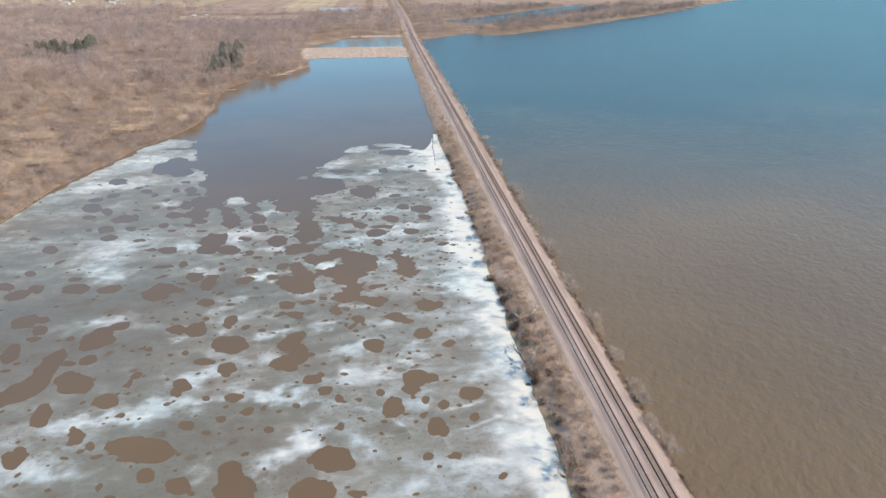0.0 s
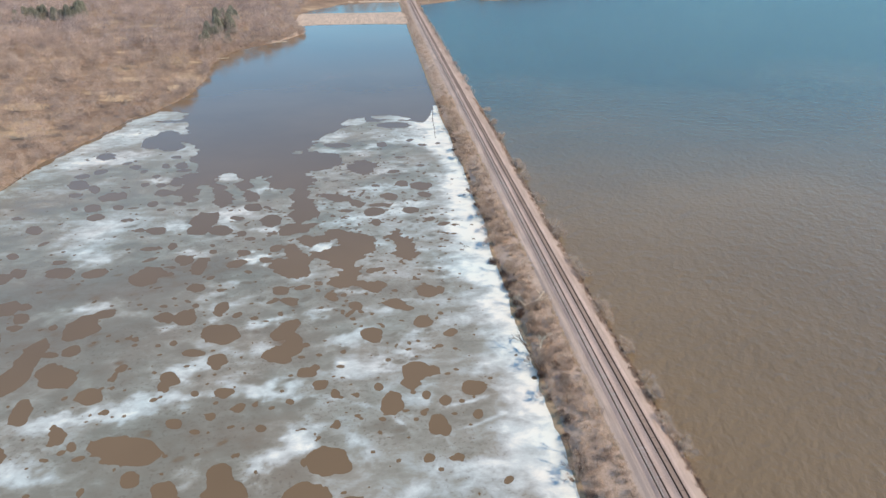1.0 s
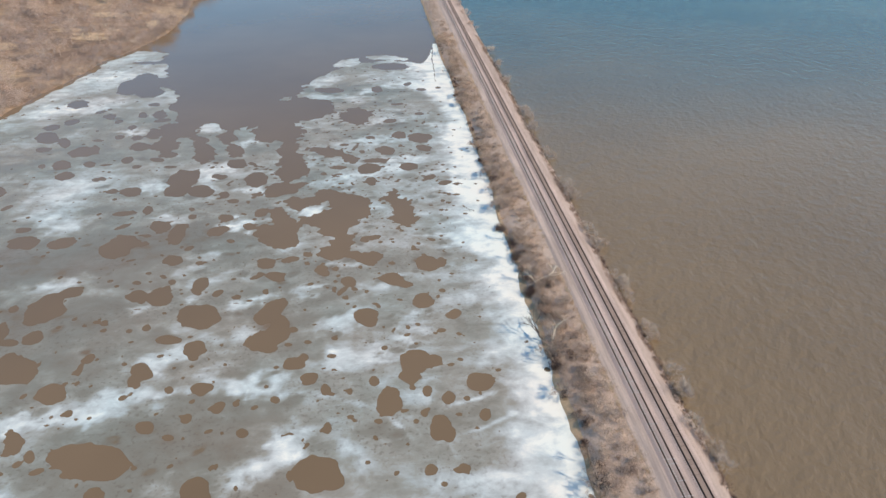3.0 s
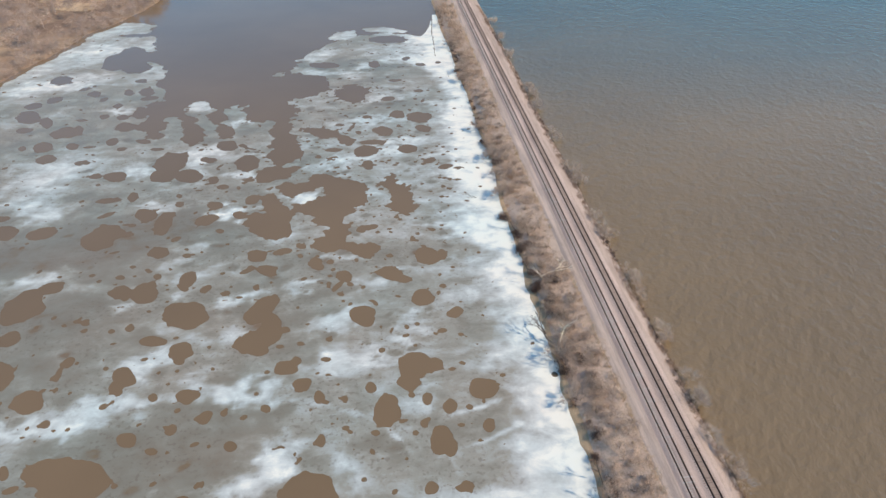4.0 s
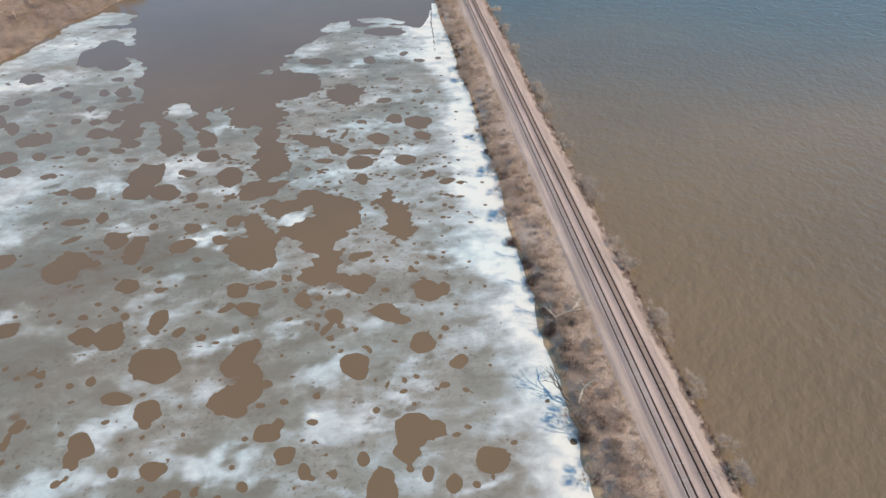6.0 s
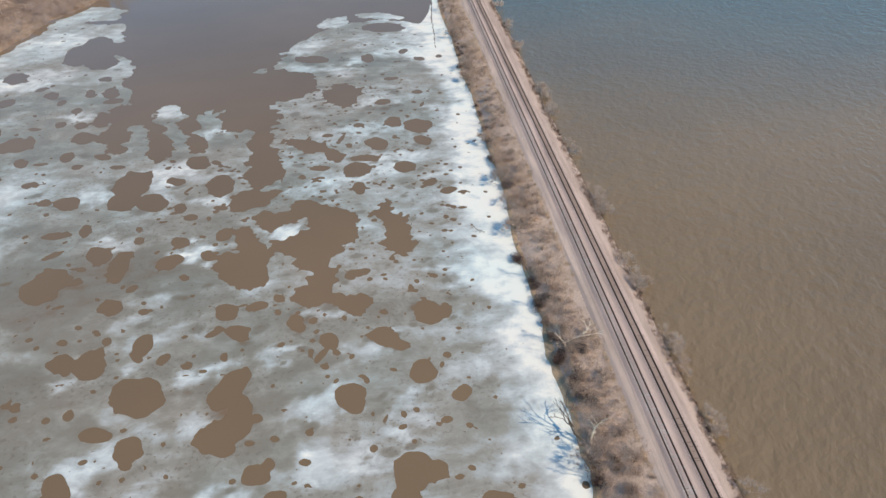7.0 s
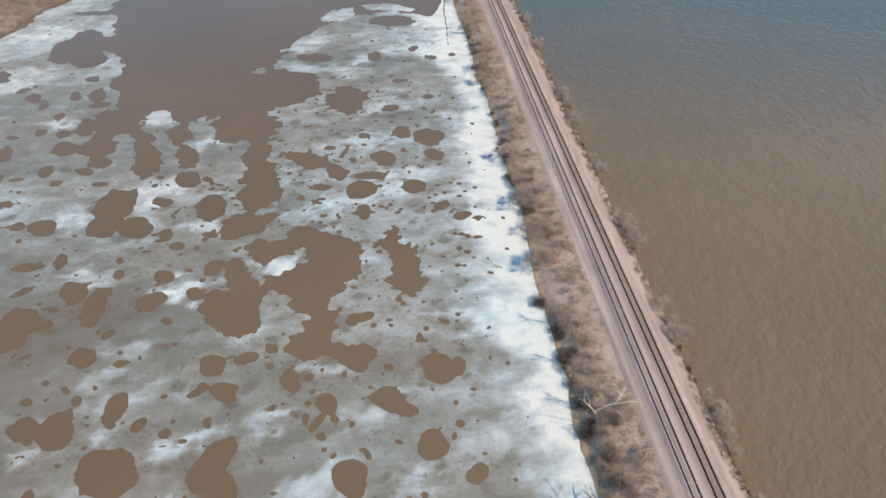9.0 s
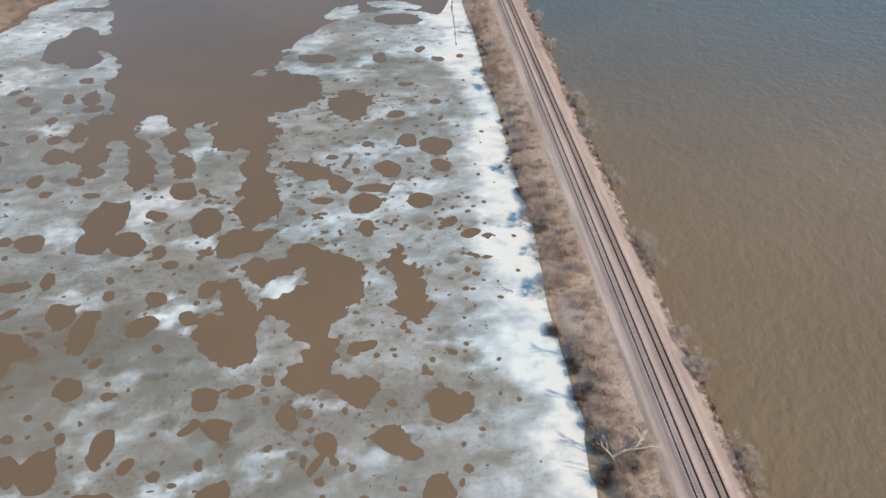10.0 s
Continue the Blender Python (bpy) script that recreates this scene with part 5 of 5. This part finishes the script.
rng = random.Random(5)
near_src = [wood_source(100 + i, 9 + i, 4.8, 320, 1.6, 0.048) for i in range(5)]
brush_src = [wood_source(120 + i, 2.4 + 0.4 * i, 2.4, 110, 0.9, 0.05) for i in range(4)]
mid_src = [wood_source(140 + i, 13 + i, 7.5, 150, 2.4, 0.105) for i in range(5)]
far_src = [wood_source(160 + i, 14 + i, 10.5, 80, 3.0, 0.20) for i in range(5)]
many("near_woods", near_src, wood_places(1950, -460, -80, 250, 760, rng, 0.40, 1), TWIG_GREY, "bare grey-brown deciduous trees on the lake shore", "woods", rng, (0.85, 1.5))
many("shore_brush", brush_src, wood_places(2400, -420, -100, 250, 760, rng, 0.30, 1.5), TWIG_TAN, "tan leafless brush along the wooded shore", "brush", rng)
many("hill_woods", mid_src, wood_places(3400, -800, -70, 660, 1250, rng, 0.28), TWIG_HAZE, "bare grey-brown deciduous woods behind the lake", "woods", rng)
many("village_trees", far_src, [(x, y, float(ground_z(x, y))) for x, y in ((rng.uniform(-1400, -500), rng.uniform(1960, 2500)) for _ in range(480))], TWIG_HAZE, "scattered bare trees round the far village", "trees", rng)
many("far_woods", far_src, wood_places(8800, -1500, 60, 1150, 2500, rng, 0.30), TWIG_HAZE, "distant bare winter woods", "woods", rng)
many("shore_thicket", near_src, wood_places(7500, -200, -70, 250, 900, rng, 0.2, -0.8, 6), TWIG_GREY, "grey leafless thicket at the water's edge", "brush", rng, (0.45, 0.85))
many("shore_fringe", brush_src, wood_places(26000, -200, -70, 250, 900, rng, 0.0, -0.7, 3.2)[:520], TWIG_TAN, "tan leafless brush hanging over the water's edge", "brush", rng, (0.45, 1.05))
many("east_woods", mid_src, [p for p in wood_places(4300, 75, 1250, 1120, 2300, rng, 0.34)], TWIG_HAZE, "bare trees on the far spit across the lake", "woods", rng)

many("spit_woods", mid_src, wood_places(9000, 180, 1250, 1130, 2200, rng, 0.2, 3, 70)[:880], TWIG_SPIT, "grey bare trees crowding the far spit", "woods", rng, (0.7, 1.1))
conifers = [conifer(200 + i, 13 + 2.0 * i, "dark green conifer among bare trees") for i in range(3)]
spots = [(rng.uniform(-440, -368), rng.uniform(915, 965)) for _ in range(36)] + [(-152 - (y - 760) * 0.12 - rng.uniform(0, 24), y) for y in (rng.uniform(700, 900) for _ in range(34))] + [(-187, 905), (-180, 920)]
spots = [p for p in spots if float(land(*p)) > 3]
scatter(conifers, [(x, y, float(ground_z(x, y))) for x, y in spots], rng, 2, (0.8, 1.2))

# ---- plants of the causeway ----
G = "bare shrubs along the causeway"
dark_shrubs = [shrub("bare_shrub", 300 + i, 1.0 + 0.25 * i, 1.0 + 0.25 * i, 430, SHRUB_DARK, "dark leafless shrub at the ice edge of the bank", group=G, width=0.034) for i in range(4)]
grey_shrubs = [shrub("grey_shrub", 310 + i, 1.2 + 0.25 * i, 1.2 + 0.25 * i, 460, BRUSH, "grey-brown leafless shrub on the causeway slope", group=G, width=0.024) for i in range(4)]
tan_shrubs = [shrub("tan_shrub", 320 + i, 1.1 + 0.2 * i, 1.0 + 0.2 * i, 420, TWIG_TAN, "tan dead brush on the causeway slope", group=G, width=0.026) for i in range(4)]
grey_saplings = [bare_tree("sapling", 340 + i, 3.4 + 0.6 * i, 0.6, 850, SAPLING, SAPLING, "slender grey-brown leafless sapling at the water", "sapling", "saplings along the water", lean=(0.28, 0), depth=3, stems=5, twig_w=0.0095, twig_l=1.0, thick=0.004) for i in range(3)]
edge_trees = [bare_tree("small_tree", 360 + i, 5.6 + 0.6 * i, 0.42, 1800, TWIG_TAN, BARK, "small bushy bare tree standing at the ice edge", "tree", "small trees at the ice edge", lean=(-0.10, 0.0), depth=3, stems=6, twig_w=0.017, twig_l=1.3, thick=0.012) for i in range(3)]


def along(n, x0, x1, y0, y1, rng, zf, clump=0.0, cell=14, seed=1):
    out = []
    while len(out) < n:
        x, y = rng.uniform(x0, x1), rng.uniform(y0, y1)
        if float(fractal(np.array([y]), np.array([x * 2]), cell, seed)[0]) > clump:
            out.append((x, y, zf(x) - 0.05))
    return out


rng = random.Random(8)
thin_trees = [bare_tree("thin_tree", 380 + i, 6.5 + 0.8 * i, 0.30, 160, TWIG_DARK, BARK, "thin bare tree leaning out over the ice", "tree", "thin trees at the ice edge", lean=(-0.6, 0.1), depth=3, stems=2, twig_w=0.014, twig_l=1.0) for i in range(3)]
CLUMPS = ((43.1, 113.5), (43.7, 119.9), (43.3, 122.5), (44.0, 126.9), (42.4, 133.0), (44.1, 137.6), (43.3, 141.6), (41.9, 148.8), (42.6, 157.6), (46.8, 160.8), (42.1, 161.8), (45.4, 176.5), (44.3, 181.8), (45.0, 183.3), (42.5, 187.9), (43.1, 189.5),
          (48.6, 189.8), (43.8, 191.1), (43.4, 193.7), (42.4, 197.9), (42.4, 200.7), (41.4, 206.6), (42.4, 208.8), (44.7, 209.3), (42.5, 214.0), (42.8, 216.9), (41.1, 224.9), (40.9, 226.4), (44.3, 262.6), (43.9, 271.8), (42.8, 278.5), (42.4, 282.4),
          (43.0, 293.2), (42.9, 302.8), (43.5, 314.5), (42.9, 323.7), (43.0, 344.3), (42.5, 355.4), (41.8, 362.1))
spots = []
for cx, cy in CLUMPS:
    for k in range(rng.choice((2, 3, 3))):
        x, y = cx + rng.gauss(0, 0.45), cy + rng.gauss(0, 0.8)
        spots.append((x, y, west_bank_z(x) - 0.1))
for k in range(34):
    y = rng.uniform(368, 480) if k % 3 else rng.uniform(50, 112)
    x = 42.6 + abs(rng.gauss(0, 0.8)) + float(bank_shift(np.array([y]))[0]) * 0.7
    spots.append((x, y, west_bank_z(x) - 0.1))
scatter(dark_shrubs, spots, rng, 6, (0.6, 1.1))
scatter(grey_shrubs, along(100, 44.6, 48.5, 40, 480, rng, west_bank_z, 0.42, 11, 6), rng, 6, (0.6, 1.3))
scatter(tan_shrubs, along(120, 45.5, 51.5, -40, 520, rng, west_bank_z, 0.38, seed=2), rng)
upright(edge_trees, [(42.2, 238.4, 0.4), (42.6, 240.4, 0.4), (42.8, 253.6, 0.4), (43.2, 265.3, 0.4), (43.0, 268.0, 0.4), (43.4, 360.1, 0.4), (42.3, 293.5, 0.4), (43.3, 348.2, 0.4), (42.2, 147.2, 0.4), (41.8, 118.9, 0.4), (42.6, 161.8, 0.4), (43, 402, 0.4), (42.6, 440, 0.4)], rng, 4)
upright(thin_trees, [(42.4 + rng.uniform(0, 0.8), y, 0.4) for y in (60, 104, 121, 127, 158, 191, 195.5, 207, 219, 380)], rng, 6)
STAND = ((72.0, 337.4), (73.0, 330.6), (70.3, 253.8), (71.3, 250.1), (69.2, 217.7), (69.8, 214.2), (70.3, 190.5), (70.2, 186.6), (71.6, 381.6), (71.7, 287.3), (70.2, 164.8), (68.8, 145.5), (68.4, 134.8), (72.0, 412.8), (69.3, 127.9), (72.5, 440.0), (70.3, 313.5))
places = []
for cx, cy in STAND:
    for k in range(rng.choice((4, 5, 6))):
        x, y = cx - 0.6 + rng.gauss(0, 0.8), cy + rng.gauss(0, 2.8)
        places.append((x, y, max(-0.3, east_bank_z(x - float(east_edge(np.array([y]))[0])) - 0.1)))
upright(grey_saplings, places, rng, 4, (0.75, 1.25))
waterside = [shrub("waterside_shrub", 330 + i, 0.45 + 0.1 * i, 0.5 + 0.15 * i, 160, SHRUB_DARK, "small dark shrub at the stony water edge", group="small shrubs along the water", width=0.03) for i in range(3)]
scatter(waterside, [(67.7 + rng.gauss(0, 0.25) + float(east_edge(np.array([y]))[0]), y, 0.25) for y in (rng.uniform(95, 420) for _ in range(70))], rng, 8, (0.6, 1.3))
many("far_bank_brush", brush_src, [(rng.uniform(41.5, 51) + float(line_shift(y)), y, west_bank_z(46) - 0.4) for y in [rng.uniform(480, 1250) for _ in range(650)]], TWIG_TAN, "tan leafless brush along the far causeway", "brush", rng, (0.5, 1.0))
many("far_bank_saplings", brush_src, [(rng.uniform(68, 72) + float(line_shift(y)), y, 0.2) for y in [rng.uniform(500, 1150) for _ in range(260)]], TWIG_GREY, "grey leafless saplings along the far water edge", "brush", rng, (0.6, 1.2))
grass_src = []
for i in range(4):
    g = random.Random(400 + i)
    grass_src.append(twig_cloud(g, 34, lambda: (Vector((g.gauss(0, 0.35), g.gauss(0, 0.35), 0)), Vector((g.gauss(0, 0.4), g.gauss(0, 0.4), 0.8))), 0.6, 0.03))
bank_src = [wood_source(420 + i, 0.9 + 0.35 * i, 1.0 + 0.12 * i, 120, 0.5, 0.017) for i in range(4)]
fringe = [(41.7 + 0.9 * float(bank_shift(np.array([y]))[0]) + abs(rng.gauss(0, 1.2)), y) for y in (rng.uniform(60, 480) for _ in range(820))]
fringe = [(x + (1.6 if any(a < y < b for a, b in BARE_SAND) else 0.0), y) for x, y in fringe]
thick = [(x, y) for x, y in ((43.1 + 9.6 * rng.random() ** 1.35, rng.uniform(60, 480)) for _ in range(2500)) if float(fractal(np.array([y]), np.array([x * 2.5]), 11, 29)[0]) > 0.42]
many("bank_brush", bank_src, [(x, y, west_bank_z(x) - 0.03) for x, y in thick], BANK_BRUSH, "grey-brown leafless brush covering the causeway side", "brush", rng, (0.6, 1.5))
many("edge_brush", bank_src, [(x, y, west_bank_z(x) - 0.03) for x, y in fringe], TWIG_RUSSET, "low russet brush where the bank meets the ice", "brush", rng, (0.3, 0.8))
many("dry_grass", grass_src, [(x, y, west_bank_z(x) - 0.02) for x, y in ((rng.uniform(42.6, 53.2), rng.uniform(20, 480)) for _ in range(2000))], STRAW, "tufts of dry straw-coloured grass on the bank", "grass", rng, (0.35, 0.9))

many("verge_grass", grass_src, [(52.9 + float(verge(np.array([y]))[0]) + rng.gauss(-0.15, 0.28), y, 2.26) for y in (rng.uniform(60, 480) for _ in range(620)) if float(fractal(np.array([y]), np.array([3.0]), 16, 97)[0]) > 0.42], VERGE_STRAW, "pale straw tufts along the edge of the gravel track", "grass", rng, (0.5, 1.1))

# low scrub and straw on the stony east side
rng = random.Random(18)
east_places = [(66.0 + 2.2 * rng.random() ** 0.6 + float(east_edge(np.array([y]))[0]) * 0.8, y) for y in (rng.uniform(20, 480) for _ in range(1400))]
many("shoulder_scrub", grass_src, [(x, y, east_bank_z(x - float(east_edge(np.array([y]))[0]) * 0.8) - 0.03) for x, y in east_places], TWIG_DARK, "thin dry scrub on the stony causeway side", "scrub", rng, (0.5, 1.5))
dead_tree(505, 44.8, 192.8, 1.9, (0.95, 0.12, 0.30), 10.5, "bleached dead tree lying across the grassy bank")
dead_tree(502, 43.4, 165.6, 1.0, (0.2, 0.3, 0.9), 9.5, "bleached dead tree standing on the grassy bank")
dead_tree(503, 45.2, 192.4, 1.5, (-0.6, 0.4, 0.7), 6.5, "bleached dead tree leaning over dark shrubs")
fallen = bare_tree("fallen_branch", 520, 6.0, 0.4, 60, TWIG_DARK, BARK, "dark fallen branch lying on white ice", "branch", depth=2)
fallen.matrix_basis = pose(33.5, 240.2, 0.3, 0, -84, -25)
fallen2 = bare_tree("fallen_branch", 521, 14.0, 0.4, 140, SHRUB_DARK, BARK, "dark fallen branch lying on white ice", "branch", depth=3, thick=0.017)
fallen2.matrix_basis = pose(42.4, 166.0, 1.0, 0, -83, -52)


# ---- stones and lineside things ----
def stone(seed, r):
    g = random.Random(seed)
    bm = bmesh.new()
    bmesh.ops.create_icosphere(bm, subdivisions=1, radius=r)
    for v in bm.verts:
        v.co *= g.uniform(0.75, 1.2)
        v.co.z *= 0.65
    return part("boulder", bm, ROCK)


rng = random.Random(9)
stones = [tagged(stone(600 + i, 0.35 + 0.12 * i), "rough brown boulder at the water's edge", "boulder", "boulders along the water") for i in range(4)]
ys_s = [rng.uniform(100, 460) for _ in range(26)]
scatter(stones, [(68.0 + float(east_edge(np.array([y]))[0]) + rng.uniform(-0.7, 0.4), y, 0.1 + rng.uniform(-0.1, 0.2)) for y in ys_s], rng, 20, (0.5, 1.3))


def lineside_post(x, y, z):
    root = tagged(new("marker_post"), "small white marker post beside the gravel track", "marker post", "lineside posts")
    root.location = (x, y, z)
    part("post", box((0.12, 0.12, 1.3), (0, 0, 0.65), 0, 0.01), PALE_WOOD, root)
    part("plate", box((0.32, 0.05, 0.4), (0, -0.09, 1.2), 0, 0.01), WHITE_PAINT, root, "white painted plate")


lineside_post(54.6, 290.0, 2.38)
lineside_post(52.6, 234.0, 2.2)


def cabinet(x, y, z):
    root = tagged(new("signal_cabinet"), "white metal signal cabinet beside the railway", "cabinet")
    root.location = (x, y, z)
    part("body", box((2.4, 1.8, 2.6), (0, 0, 1.3), 0, 0.04), WHITE_PAINT, root)
    part("lid", box((2.7, 2.1, 0.18), (0, 0, 2.68), 0, 0.03), WHITE_PAINT, root)
    part("door", box((0.9, 0.06, 2.0), (0, -0.93, 1.15), 0, 0.01), PALE_WOOD, root)


cabinet(53.0, 1185.0, 2.3)

def jetty(x, y, turn):
    """A short plank jetty at the shore."""
    root = tagged(new("jetty"), "short pale wooden jetty at the wooded shore", "jetty")
    root.matrix_basis = pose(x, y, 0.0, 0, 0, turn)
    for i in range(14):
        part("plank", box((2.2, 0.85, 0.08), (0, i * 0.9, 0.62), 0, 0.01), PALE_WOOD, root)
    for i in range(4):
        for side in (-0.9, 0.9):
            part("post", box((0.18, 0.18, 1.7), (side, 0.6 + i * 3.6, -0.2), 0, 0.02), BARK, root)


jetty(-148.0, 664.0, -75)
jetty(-104.0, 756.0, -60)

# ---- sleepers ----
lay_sleepers(*track_a, 2.69)
lay_sleepers(*track_b, 2.672)
